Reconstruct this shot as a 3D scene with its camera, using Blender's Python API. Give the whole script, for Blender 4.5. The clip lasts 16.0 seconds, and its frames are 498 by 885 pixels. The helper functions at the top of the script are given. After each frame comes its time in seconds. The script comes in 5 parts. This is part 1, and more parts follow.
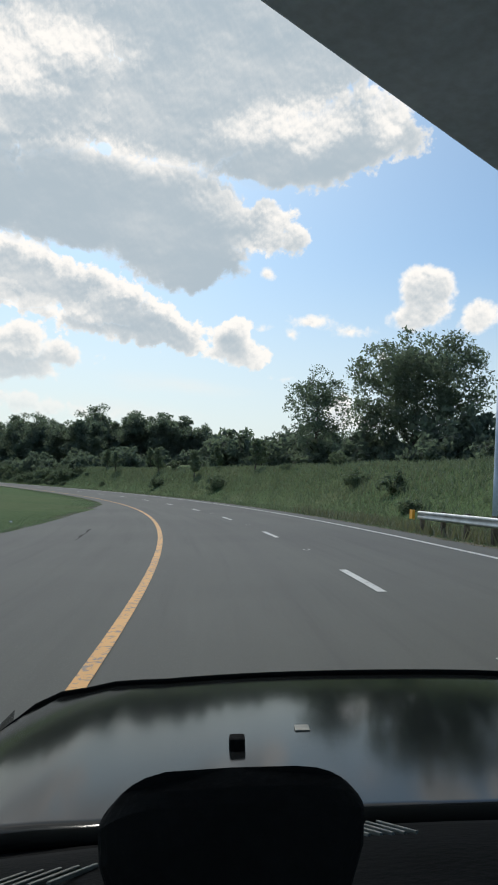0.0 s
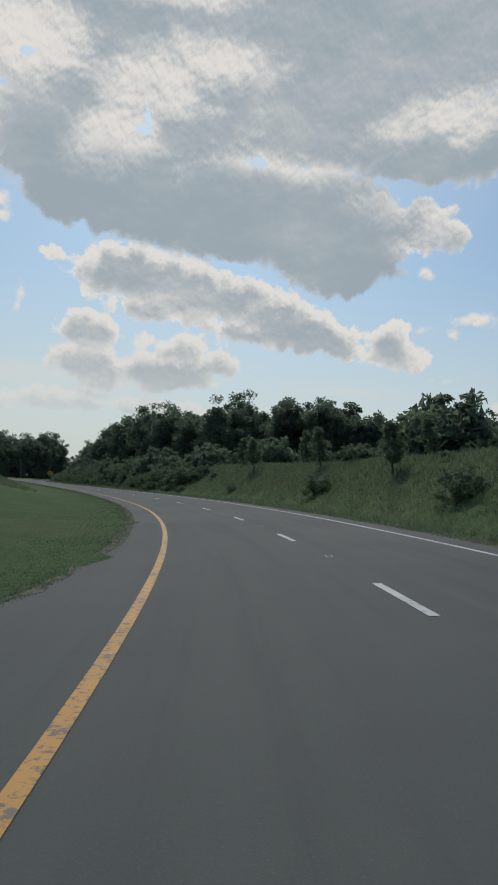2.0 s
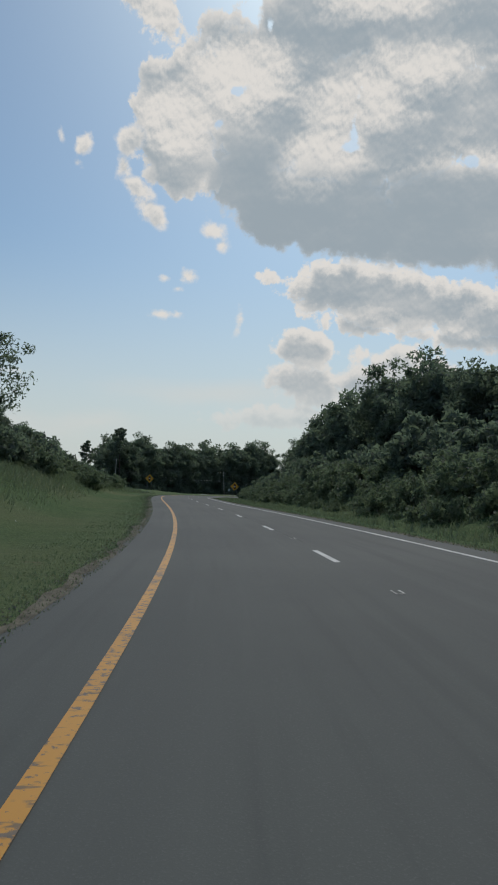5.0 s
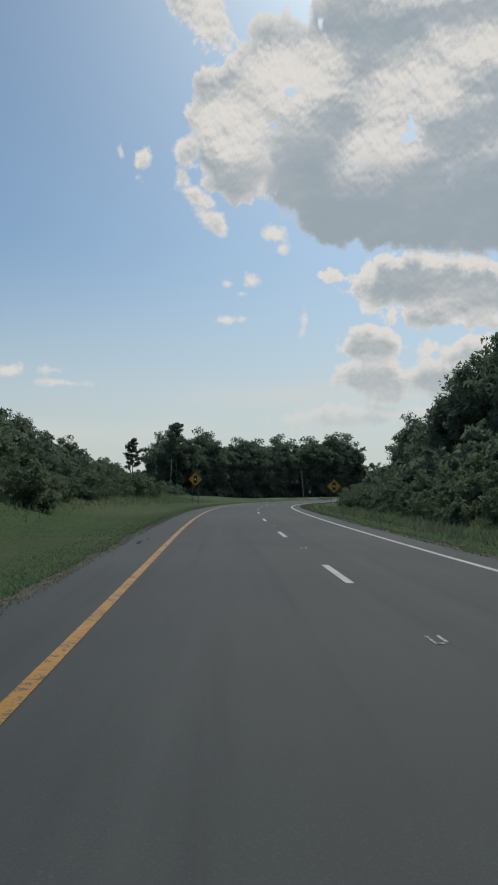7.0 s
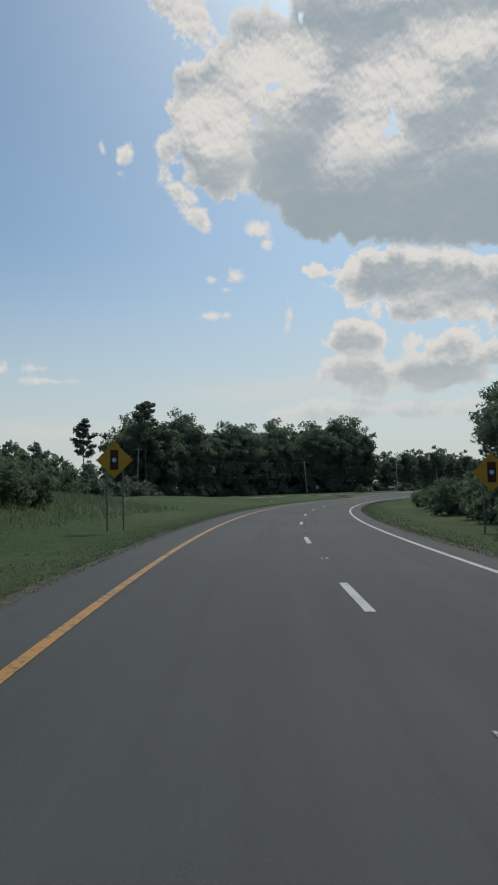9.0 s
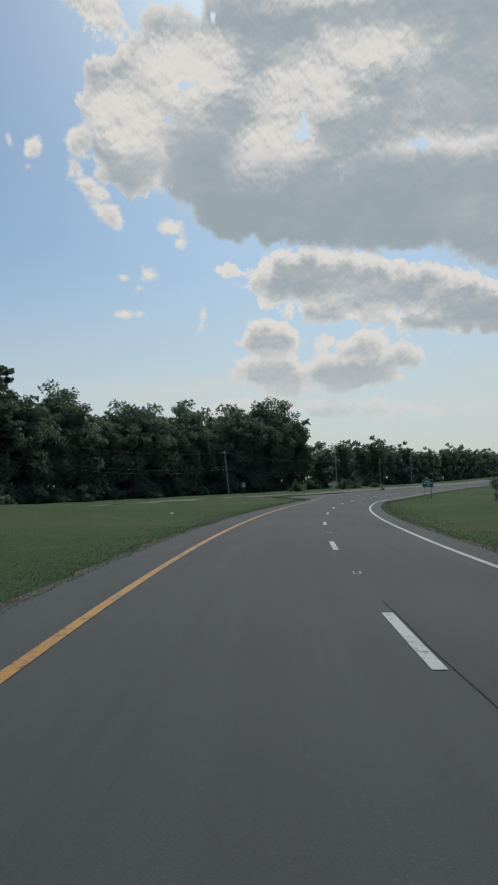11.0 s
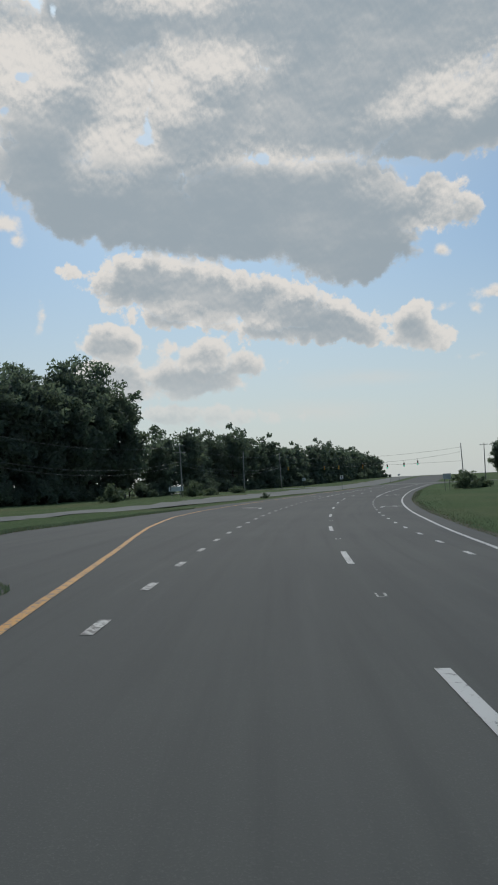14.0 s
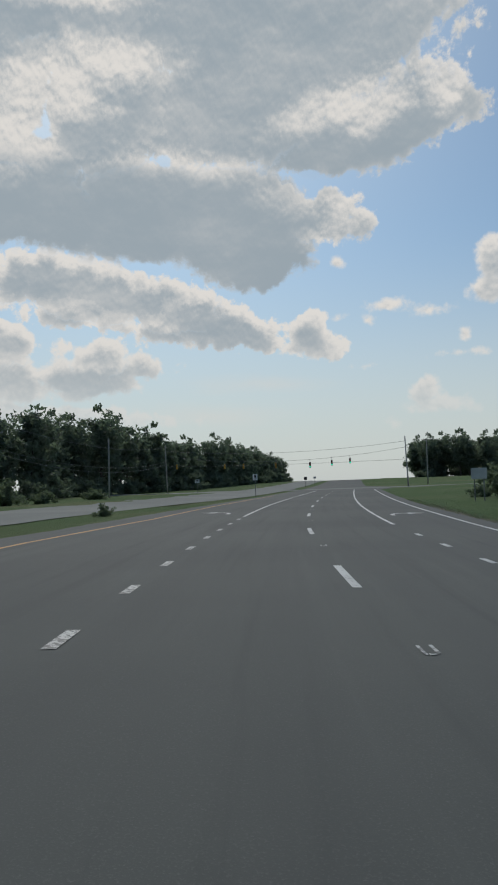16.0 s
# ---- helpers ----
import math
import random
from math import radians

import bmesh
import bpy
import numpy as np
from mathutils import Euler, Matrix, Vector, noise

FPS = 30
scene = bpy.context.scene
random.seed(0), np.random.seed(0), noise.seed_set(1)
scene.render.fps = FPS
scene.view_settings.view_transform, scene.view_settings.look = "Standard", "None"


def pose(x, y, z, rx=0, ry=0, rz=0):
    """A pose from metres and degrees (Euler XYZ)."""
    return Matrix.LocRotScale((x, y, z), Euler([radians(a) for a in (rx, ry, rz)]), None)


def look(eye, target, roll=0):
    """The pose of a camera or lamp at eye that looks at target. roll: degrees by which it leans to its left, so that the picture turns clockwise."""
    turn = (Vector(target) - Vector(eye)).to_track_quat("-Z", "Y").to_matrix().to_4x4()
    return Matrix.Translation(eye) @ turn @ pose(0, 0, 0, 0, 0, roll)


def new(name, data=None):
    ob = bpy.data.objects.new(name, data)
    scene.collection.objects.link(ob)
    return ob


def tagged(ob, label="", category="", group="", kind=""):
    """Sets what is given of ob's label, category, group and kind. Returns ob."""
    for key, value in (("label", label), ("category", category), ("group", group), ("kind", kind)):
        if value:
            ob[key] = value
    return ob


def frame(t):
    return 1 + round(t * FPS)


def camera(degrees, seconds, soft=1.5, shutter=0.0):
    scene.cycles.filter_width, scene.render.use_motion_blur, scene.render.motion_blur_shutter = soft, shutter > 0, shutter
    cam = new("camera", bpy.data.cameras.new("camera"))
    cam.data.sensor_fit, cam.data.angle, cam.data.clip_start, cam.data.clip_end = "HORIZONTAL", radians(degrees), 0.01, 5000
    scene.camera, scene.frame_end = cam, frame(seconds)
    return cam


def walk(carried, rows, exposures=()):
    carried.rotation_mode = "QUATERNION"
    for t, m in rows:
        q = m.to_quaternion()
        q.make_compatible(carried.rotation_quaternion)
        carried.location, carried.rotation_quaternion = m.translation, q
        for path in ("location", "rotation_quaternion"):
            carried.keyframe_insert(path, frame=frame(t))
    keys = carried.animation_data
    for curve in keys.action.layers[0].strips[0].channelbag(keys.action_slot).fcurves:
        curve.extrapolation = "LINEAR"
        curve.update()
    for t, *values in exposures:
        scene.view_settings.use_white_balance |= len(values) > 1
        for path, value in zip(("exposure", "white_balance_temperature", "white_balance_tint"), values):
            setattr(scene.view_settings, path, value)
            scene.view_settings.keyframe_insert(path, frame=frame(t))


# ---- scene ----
# camera and its way along the road: seconds, place, yaw to the left, pitch, roll
ROWS = [
    (0.0, 0.00, 0.00, 1.65, 0.00, 3.70, 3.58), (0.5, -0.53, 12.77, 1.62, 3.17, 3.58, 3.54),
    (1.0, -1.80, 25.54, 1.58, 6.28, 3.51, 3.45), (1.5, -3.78, 38.30, 1.51, 9.44, 3.46, 3.37),
    (2.0, -6.47, 50.99, 1.44, 12.59, 3.44, 3.35), (2.5, -9.86, 63.58, 1.37, 15.65, 3.45, 3.36),
    (3.0, -13.94, 76.03, 1.31, 18.72, 3.49, 3.31), (3.5, -18.70, 88.30, 1.25, 21.77, 3.50, 3.17),
    (4.0, -24.13, 100.37, 1.20, 24.71, 3.54, 2.93), (4.5, -30.18, 112.21, 1.16, 27.44, 3.64, 2.61),
    (5.0, -36.79, 123.77, 1.15, 29.91, 3.75, 2.17), (5.5, -43.82, 135.06, 1.16, 31.84, 3.78, 1.58),
    (6.0, -51.18, 146.11, 1.18, 33.41, 3.76, 0.90), (6.5, -58.79, 156.96, 1.19, 34.65, 3.77, 0.21),
    (7.0, -66.59, 167.65, 1.21, 35.55, 3.82, -0.32), (7.5, -74.51, 178.22, 1.25, 36.10, 3.87, -0.76),
    (8.0, -82.46, 188.74, 1.29, 36.18, 3.84, -0.97), (8.5, -90.36, 199.30, 1.32, 35.64, 3.69, -1.12),
    (9.0, -98.09, 210.02, 1.29, 34.50, 3.47, -1.28), (9.5, -105.55, 220.94, 1.22, 33.02, 3.30, -1.48),
    (10.0, -112.71, 232.09, 1.13, 31.40, 3.23, -1.70), (10.5, -119.52, 243.48, 1.02, 29.66, 3.24, -1.88),
    (11.0, -125.91, 255.14, 0.92, 27.71, 3.25, -2.01), (11.5, -131.85, 267.03, 0.81, 25.69, 3.21, -2.10),
    (12.0, -137.31, 279.09, 0.69, 23.63, 3.21, -2.16), (12.5, -142.31, 291.32, 0.58, 21.58, 3.22, -2.24),
    (13.0, -146.85, 303.69, 0.47, 19.47, 3.21, -2.36), (13.5, -150.92, 316.17, 0.35, 17.38, 3.23, -2.52),
    (14.0, -154.52, 328.76, 0.25, 15.23, 3.25, -2.65), (14.5, -157.63, 341.43, 0.14, 13.06, 3.23, -2.68),
    (15.0, -160.25, 354.18, 0.03, 10.92, 3.25, -2.57), (15.5, -162.40, 366.98, -0.07, 8.87, 3.26, -2.32),
    (16.0, -164.07, 379.81, -0.17, 6.94, 3.26, -1.98),
]


def aim(x, y, z, yaw, pitch, roll):
    a, b = radians(yaw), radians(pitch)
    way = Vector((-math.sin(a) * math.cos(b), math.cos(a) * math.cos(b), math.sin(b)))
    return look(Vector((x, y, z)), Vector((x, y, z)) + way, roll)


cam = camera(38.16, 16.0, soft=2.0)
walk(cam, [(row[0], aim(*row[1:])) for row in ROWS],
     exposures=[(0.0, 0.46), (0.5, 0.20), (1.0, 0.10), (2.0, 0.0), (3.5, -0.04), (16.0, -0.04)])

# ---- sky, sun ----
SUN_AZ, SUN_EL = 18.0, 47.0        # degrees to the left of +y, and above the horizon
# clouds by direction: degrees left of +y, elevation, half width, half height, tilt
# the high back of the great cloud
UPPER = [(2.8, 35.2, 15.0, 9.1, -3), (11.3, 36.9, 13.6, 6.5, -3), (-5.0, 34.3, 3.6, 4.4, -3), (-5.2, 26.8, 6.2, 3.2, -15),
    (-8.5, 26.9, 3.7, 1.6, -8), (-11.4, 26.8, 1.8, 1.3, -3), (-0.6, 25.6, 6.8, 2.5, 2), (7.4, 28.3, 11.4, 4.1, -3),
    (17.3, 30.8, 5.4, 1.9, 2), (21.0, 27.9, 8.8, 4.6, 2), (15.5, 42.0, 18.6, 5.8, -3)]
# its pale towers
LEFT = [(39.7, 34.4, 4.0, 1.3, 39), (32.2, 32.3, 3.5, 2.4, -3), (35.2, 28.9, 5.0, 3.7, -3), (36.6, 25.4, 3.6, 2.7, 27),
    (29.2, 29.3, 6.5, 5.2, -3), (25.3, 33.6, 6.0, 4.1, -3), (20.6, 34.2, 7.2, 4.0, -3), (19.3, 29.4, 7.2, 4.7, -3),
    (38.6, 28.9, 1.9, 1.8, -3)]
# its flat grey front
BASE = [(30.3, 24.0, 5.0, 3.2, 27), (22.8, 21.8, 8.6, 3.5, 9), (15.6, 20.9, 8.7, 3.4, 0), (19.0, 20.2, 11.4, 2.7, 5),
    (10.9, 21.2, 10.0, 3.4, 5), (6.3, 20.4, 5.9, 4.0, 7), (0.4, 20.5, 3.6, 1.8, 7), (6.9, 17.8, 5.7, 2.6, 7), (8.0, 22.5, 6.0, 2.2, 12),
    (26.3, 22.2, 6.7, 3.2, 2), (13.6, 22.3, 7.7, 2.4, 2), (-2.3, 19.7, 1.2, 1.0, 2)]
# the long cloud below it
BAND = [(28.5, 16.8, 0.7, 0.4, -3), (26.4, 15.8, 1.4, 0.8, 17), (23.3, 17.1, 2.6, 1.3, 2), (24.6, 15.7, 1.8, 1.6, 22),
    (19.2, 15.3, 7.2, 2.3, 6), (13.4, 14.4, 4.7, 2.2, 10), (9.4, 12.9, 4.1, 2.0, 16), (6.3, 12.0, 2.5, 1.5, 16), (13.5, 12.3, 5.8, 1.2, 7),
    (21.5, 13.5, 4.1, 1.1, 7), (8.2, 13.7, 1.6, 1.0, 2)]
# a lone heap at the end of that
PUFF = [(1.9, 11.7, 1.7, 1.7, 2), (0.6, 10.7, 1.8, 1.1, 2), (3.2, 10.4, 1.3, 0.7, 2)]
# low heaps
LOW = [(26.0, 11.2, 2.3, 1.8, 2), (26.2, 8.7, 2.9, 1.5, 2), (24.4, 7.7, 2.3, 1.1, 2), (18.4, 10.2, 2.1, 1.7, 2), (19.4, 8.6, 4.1, 1.7, 2),
    (15.4, 9.2, 2.9, 1.0, 2), (21.3, 5.8, 5.6, 0.7, 2), (25.5, 6.2, 2.9, 0.8, 2), (17.3, 5.4, 4.0, 0.4, 2), (21.5, 11.2, 1.0, 0.5, 2),
    (27.6, 5.9, 4.9, 0.9, -3), (26.4, 9.3, 2.7, 1.3, -3)]
# small far clouds
FAR = [(-7.5, 13.0, 2.0, 0.6, -1), (-6.9, 6.5, 1.3, 1.2, 2), (-8.3, 5.5, 2.5, 0.8, 2), (-2.7, 12.4, 0.7, 0.5, 2), (-2.5, 8.9, 0.7, 0.2, 2),
    (-9.3, 9.4, 2.2, 0.3, -3), (-10.2, 10.9, 0.6, 0.6, 2), (-4.4, 4.4, 0.9, 0.3, 2), (-0.7, 16.9, 0.8, 0.5, 2), (-13.3, 16.1, 2.4, 1.9, -4),
    (-17.4, 13.9, 1.9, 1.3, -4), (-13.0, 14.3, 2.6, 1.2, -4), (-4.4, 13.5, 1.7, 0.6, -4), (-0.5, 12.7, 0.6, 0.4, -4),
    (49.7, 8.3, 2.2, 0.3, 1), (54.5, 9.1, 1.5, 0.5, 1), (50.8, 9.3, 0.8, 0.2, 1)]
# torn scraps
SHREDS = [(40.2, 25.9, 1.4, 1.1, -3), (40.7, 23.9, 0.6, 0.8, -3), (39.7, 22.6, 1.4, 0.7, 27), (38.5, 21.0, 1.6, 0.9, 32),
    (44.0, 25.2, 0.7, 0.7, -33), (44.4, 23.9, 0.4, 0.3, -3), (46.0, 25.5, 0.2, 0.3, -3), (33.5, 20.2, 1.2, 0.7, -3),
    (32.8, 19.2, 0.8, 0.6, -3), (35.4, 16.6, 0.8, 0.7, -3), (37.2, 16.2, 0.5, 0.3, -3), (36.1, 15.5, 0.4, 0.2, -3),
    (37.1, 13.5, 1.0, 0.4, -3), (31.3, 13.6, 0.3, 0.8, -3)]
# where the cloud is thin and the sun comes through
GLARE = [(31.6, 30.7, 5.1, 2.9, -3), (36.7, 27.5, 3.6, 2.6, -3), (24.6, 25.5, 3.4, 2.5, -3), (18.7, 30.9, 5.9, 1.0, -3),
    (19.8, 35.3, 6.0, 1.5, -3), (12.2, 24.4, 3.9, 1.0, -3), (17.2, 31.1, 5.5, 1.6, 2), (-4.8, 27.6, 3.7, 1.6, -23),
    (-9.9, 29.1, 2.5, 2.6, 2), (8.9, 24.2, 6.4, 1.0, 10), (3.2, 21.9, 3.2, 1.4, 14), (25.8, 24.8, 3.4, 2.2, 2), (-2.3, 28.1, 6.7, 1.7, -15),
    (22.2, 29.0, 5.3, 2.1, 2), (38.7, 33.3, 3.6, 2.0, 37),
    (-1.6, 20.6, 2.4, 1.4, 10), (0.5, 18.4, 2.6, 1.5, 20)]
# holes in it
GAPS = [(22.5, 27.4, 0.26, 1.1, 12), (23.0, 26.2, 0.6, 0.3, -3), (13.1, 24.6, 0.5, 0.4, 2), (1.1, 23.1, 1.2, 0.3, 10), (33.5, 27.5, 0.5, 0.3, -3), (31.8, 29.8, 0.5, 0.2, -3), (29.5, 34.1, 0.3, 0.4, -3)]
# flat veils near the horizon
STREAKS = [(32.6, 7.6, 8.9, 1.2, -3), (42.5, 4.6, 4.6, 1.0, -3), (49.5, 4.6, 6.4, 1.0, 1), (6.0, 7.8, 4.9, 0.7, 2), (10.6, 5.5, 6.3, 0.8, 2),
    (24.1, 8.1, 4.0, 1.3, -3)]


class Net:
    """Short hand for node trees."""

    def __init__(self, tree):
        self.t = tree
        self.t.nodes.clear()

    def add(self, kind, ins=None, **props):
        n = self.t.nodes.new(kind)
        for k, v in props.items():
            setattr(n, k, v)
        for k, v in (ins or {}).items():
            if hasattr(v, "is_linked"):
                self.t.links.new(v, n.inputs[k])
            else:
                n.inputs[k].default_value = v
        return n

    def math(self, op, a, b=0.0, c=0.0):
        return self.add("ShaderNodeMath", {0: a, 1: b, 2: c}, operation=op).outputs[0]

    def noise(self, vec, scale, detail=4.0, rough=0.55, distort=0.0):
        return self.add("ShaderNodeTexNoise", {"Vector": vec, "Scale": scale, "Detail": detail, "Roughness": rough,
                                               "Distortion": distort}).outputs[0]

    def ramp(self, fac, a, b, lo, hi):
        """A smooth step of fac from a to b, given lo to hi."""
        return self.add("ShaderNodeMapRange", {0: fac, 1: a, 2: b, 3: lo, 4: hi}, interpolation_type="SMOOTHSTEP").outputs[0]

    def mix(self, fac, a, b, blend="MIX"):
        n = self.add("ShaderNodeMix", {0: fac, 6: a, 7: b}, data_type="RGBA", blend_type=blend)
        return n.outputs[2]


def rgb(r, g, b):
    return (r, g, b, 1.0)


def make_sky():
    world = bpy.data.worlds.new("sky")
    scene.world = world
    world.use_nodes = True
    n = Net(world.node_tree)
    way = n.add("ShaderNodeTexCoord").outputs["Generated"]
    sep = n.add("ShaderNodeSeparateXYZ", {0: way}).outputs
    u = n.math("MULTIPLY", n.math("ARCTAN2", sep[0], sep[1]), 57.2958)
    v = n.math("MULTIPLY", n.math("ARCSINE", sep[2]), 57.2958)
    at = n.add("ShaderNodeCombineXYZ", {0: u, 1: v}).outputs[0]

    def moved(vec, x, y):
        return n.add("ShaderNodeVectorMath", {0: vec, 1: (x, y, 0.0)}, operation="ADD").outputs[0]

    def bend_by(vec, scale, amount, detail=3.0):
        c = n.add("ShaderNodeTexNoise", {"Vector": vec, "Scale": scale, "Detail": detail, "Roughness": 0.55}).outputs["Color"]
        c = n.add("ShaderNodeVectorMath", {0: c, 1: (0.5, 0.5, 0.5)}, operation="SUBTRACT").outputs[0]
        c = n.add("ShaderNodeVectorMath", {0: c, 1: (amount, amount * 0.7, 0.0)}, operation="MULTIPLY").outputs[0]
        return n.add("ShaderNodeVectorMath", {0: vec, 1: c}, operation="ADD").outputs[0]

    def heap(vec):
        """Rounded heads upon heads, about -0.5 to 0.5."""
        p = bend_by(vec, 0.5, 1.5)
        f = n.add("ShaderNodeTexVoronoi", {"Vector": p, "Scale": 0.42, "Detail": 3.0, "Roughness": 0.52, "Lacunarity": 2.4, "Smoothness": 0.35},
                  feature="SMOOTH_F1", normalize=True).outputs["Distance"]
        g = n.math("SUBTRACT", n.noise(vec, 0.8, 6.0, 0.6), 0.5)
        return n.math("ADD", n.math("MULTIPLY", n.math("SUBTRACT", 0.36, f), 1.7), n.math("MULTIPLY", g, 1.1))

    def depth(blobs, vec):
        """Degrees inside the outline of a heap of ellipses."""
        total = None
        for az, el, w, h, tilt in blobs:
            m = n.add("ShaderNodeMapping", {"Vector": vec, "Location": (-az, el, 0), "Rotation": (0, 0, radians(-tilt)),
                                            "Scale": (w * 5, h * 5, 1.0)}, vector_type="TEXTURE").outputs[0]
            g = n.add("ShaderNodeTexGradient", {0: m}, gradient_type="SPHERICAL").outputs["Fac"]
            k = min(h, w, 3.2)
            g = n.math("MULTIPLY_ADD", g, 5 * k, -4 * k)
            total = g if total is None else n.math("SMOOTH_MAX", total, g, 0.35)
        return total

    UP = (0.10, 0.75)
    bent = bend_by(at, 0.16, 2.2)
    bent_up = moved(bent, *UP)
    heads, heads_up = heap(at), heap(moved(at, *UP))
    relief = n.math("SUBTRACT", heads, heap(moved(at, 0.06, 0.28)))
    wide = n.math("SUBTRACT", n.noise(at, 0.13, 3.0, 0.5), 0.5)
    streaky = n.math("SUBTRACT", n.noise(n.add("ShaderNodeVectorMath", {0: at, 1: (0.16, 0.5, 1.0)}, operation="MULTIPLY").outputs[0], 1.0, 4.0, 0.5), 0.5)
    glare = n.ramp(n.math("ADD", depth(GLARE, bent), n.math("MULTIPLY", heads, 1.1)), -0.5, 1.5, 0.0, 1.0)

    sky = n.add("ShaderNodeTexSky", sky_type="NISHITA", sun_disc=False, sun_elevation=radians(SUN_EL), sun_rotation=radians(-SUN_AZ),
                air_density=1.0, dust_density=1.4, ozone_density=1.0).outputs[0]
    air = n.mix(1.0, sky, rgb(0.064, 0.080, 0.086), "MULTIPLY")
    full = n.mix(n.ramp(v, 0.0, 20.0, 0.85, 0.0), air, rgb(0.57, 0.61, 0.61))
    thin = n.ramp(n.math("ADD", depth(STREAKS, bent), n.math("MULTIPLY", streaky, 1.6)), -0.4, 1.2, 0.0, 0.55)
    full = n.mix(thin, full, rgb(0.64, 0.645, 0.62))
    # each heap is white where the sun comes over its top, and grey below
    under = None
    for blobs, rough, edge, rim, crown, gleam, pale in (
            (SHREDS + FAR, 1.0, 0.55, 1.0, 0.5, 0.0, 0.35), (UPPER[:3] + UPPER[7:], 1.8, 0.50, 1.3, 0.55, 1.0, 0.14), (UPPER[3:7], 1.7, 0.45, 1.3, 0.55, 1.0, 0.05),
            (LEFT[4:8], 1.9, 0.50, 1.5, 0.6, 1.0, 0.16), (LEFT[:4] + LEFT[8:], 2.0, 0.42, 1.7, 0.65, 1.0, 0.18), (BASE[6:7] + BASE[8:9] + BASE[10:], 1.7, 0.45, 1.3, 0.6, 1.0, 0.06),
            (BASE[:6] + BASE[7:8] + BASE[9:10], 1.7, 0.60, 1.0, 0.42, 0.6, 0.0), (LOW[:1] + LOW[3:4] + LOW[9:10], 1.6, 0.45, 1.0, 0.6, 0.0, 0.24),
            (LOW[1:3] + LOW[4:9] + LOW[10:], 1.5, 0.50, 0.9, 0.55, 0.0, 0.22), (BAND[:6], 2.1, 0.40, 1.0, 0.72, 0.0, 0.16), (BAND[6:], 2.0, 0.40, 1.0, 0.75, 0.0, 0.18), (PUFF, 1.2, 0.30, 1.0, 0.6, 0.0, 0.20)):
        d = n.math("ADD", depth(blobs, bent), n.math("MULTIPLY", heads, rough))
        d_up = n.math("ADD", depth(blobs, bent_up), n.math("MULTIPLY", heads_up, 0.65 * rough))
        # crisp against the blue, soft against other cloud
        cover = n.ramp(d, 0.0, edge, 0.0, 1.0)
        if under is not None:
            cover = n.add("ShaderNodeMix", {0: under, 2: cover, 3: n.ramp(d, 0.0, 2.0, 0.0, 1.0)}).outputs[0]
        if gleam:
            cover = n.math("MULTIPLY", cover, n.ramp(n.math("ADD", depth(GAPS, bent), n.math("MULTIPLY", heads, 1.0)), 0.0, 0.30, 1.0, 0.1))
        over = n.ramp(d_up, -0.3, rim, 1.0, 0.0)
        thinly = n.ramp(d, 0.0, 0.9, 0.35, 0.0)
        shine = n.math("ADD", n.math("MULTIPLY", over, n.math("MULTIPLY_ADD", glare, 0.6 * crown, 0.4 * crown) if gleam else crown), n.math("ADD", thinly, pale))
        if gleam:
            shine = n.math("MAXIMUM", shine, n.math("MULTIPLY_ADD", glare, 0.62 * gleam, pale))
        carve = n.math("MULTIPLY", relief, n.math("MULTIPLY_ADD", shine, 1.3, 0.22))
        shine = n.math("ADD", n.math("ADD", shine, carve), n.math("ADD", n.math("MULTIPLY", wide, 0.7), n.math("MULTIPLY", streaky, 0.45)))
        tone = n.mix(n.ramp(shine, -0.1, 1.0, 0.0, 1.0), rgb(0.325, 0.385, 0.430), rgb(0.74, 0.715, 0.68))
        # haze veils the clouds near the horizon
        tone = n.mix(n.ramp(v, 3.0, 14.0, 0.55, 0.0), tone, rgb(0.60, 0.62, 0.61))
        full = n.mix(n.math("MULTIPLY", cover, n.ramp(v, 3.0, 9.0, 0.45, 1.0)), full, tone)
        under = n.math("MULTIPLY", cover, 0.85) if under is None else n.math("MAXIMUM", under, n.math("MULTIPLY", cover, 0.85))
    n.add("ShaderNodeOutputWorld", {0: n.add("ShaderNodeBackground", {0: full, 1: 1.0}).outputs[0]})


make_sky()
sun = new("sun", bpy.data.lights.new("sun", "SUN"))
sun.data.energy, sun.data.angle, sun.data.color = 1.6, radians(10), (1.0, 0.95, 0.87)
sun_way = Vector((-math.sin(radians(SUN_AZ)) * math.cos(radians(SUN_EL)), math.cos(radians(SUN_AZ)) * math.cos(radians(SUN_EL)), math.sin(radians(SUN_EL))))
sun.matrix_basis = look(sun_way * 200, (0, 0, 0))


# ---- materials ----
def material(name, rough=0.8, metal=0.0, spec=0.5):
    m = bpy.data.materials.new(name)
    m.use_nodes = True
    n = Net(m.node_tree)
    b = n.add("ShaderNodeBsdfPrincipled", {"Roughness": rough, "Metallic": metal, "Specular IOR Level": spec})
    n.add("ShaderNodeOutputMaterial", {0: b.outputs[0]})
    return m, n, b


def link(n, out, b, name):
    n.t.links.new(out, b.inputs[name])


def bump(n, b, height, strength, dist=0.02):
    o = n.add("ShaderNodeBump", {"Height": height, "Strength": strength, "Distance": dist}).outputs[0]
    link(n, o, b, "Normal")


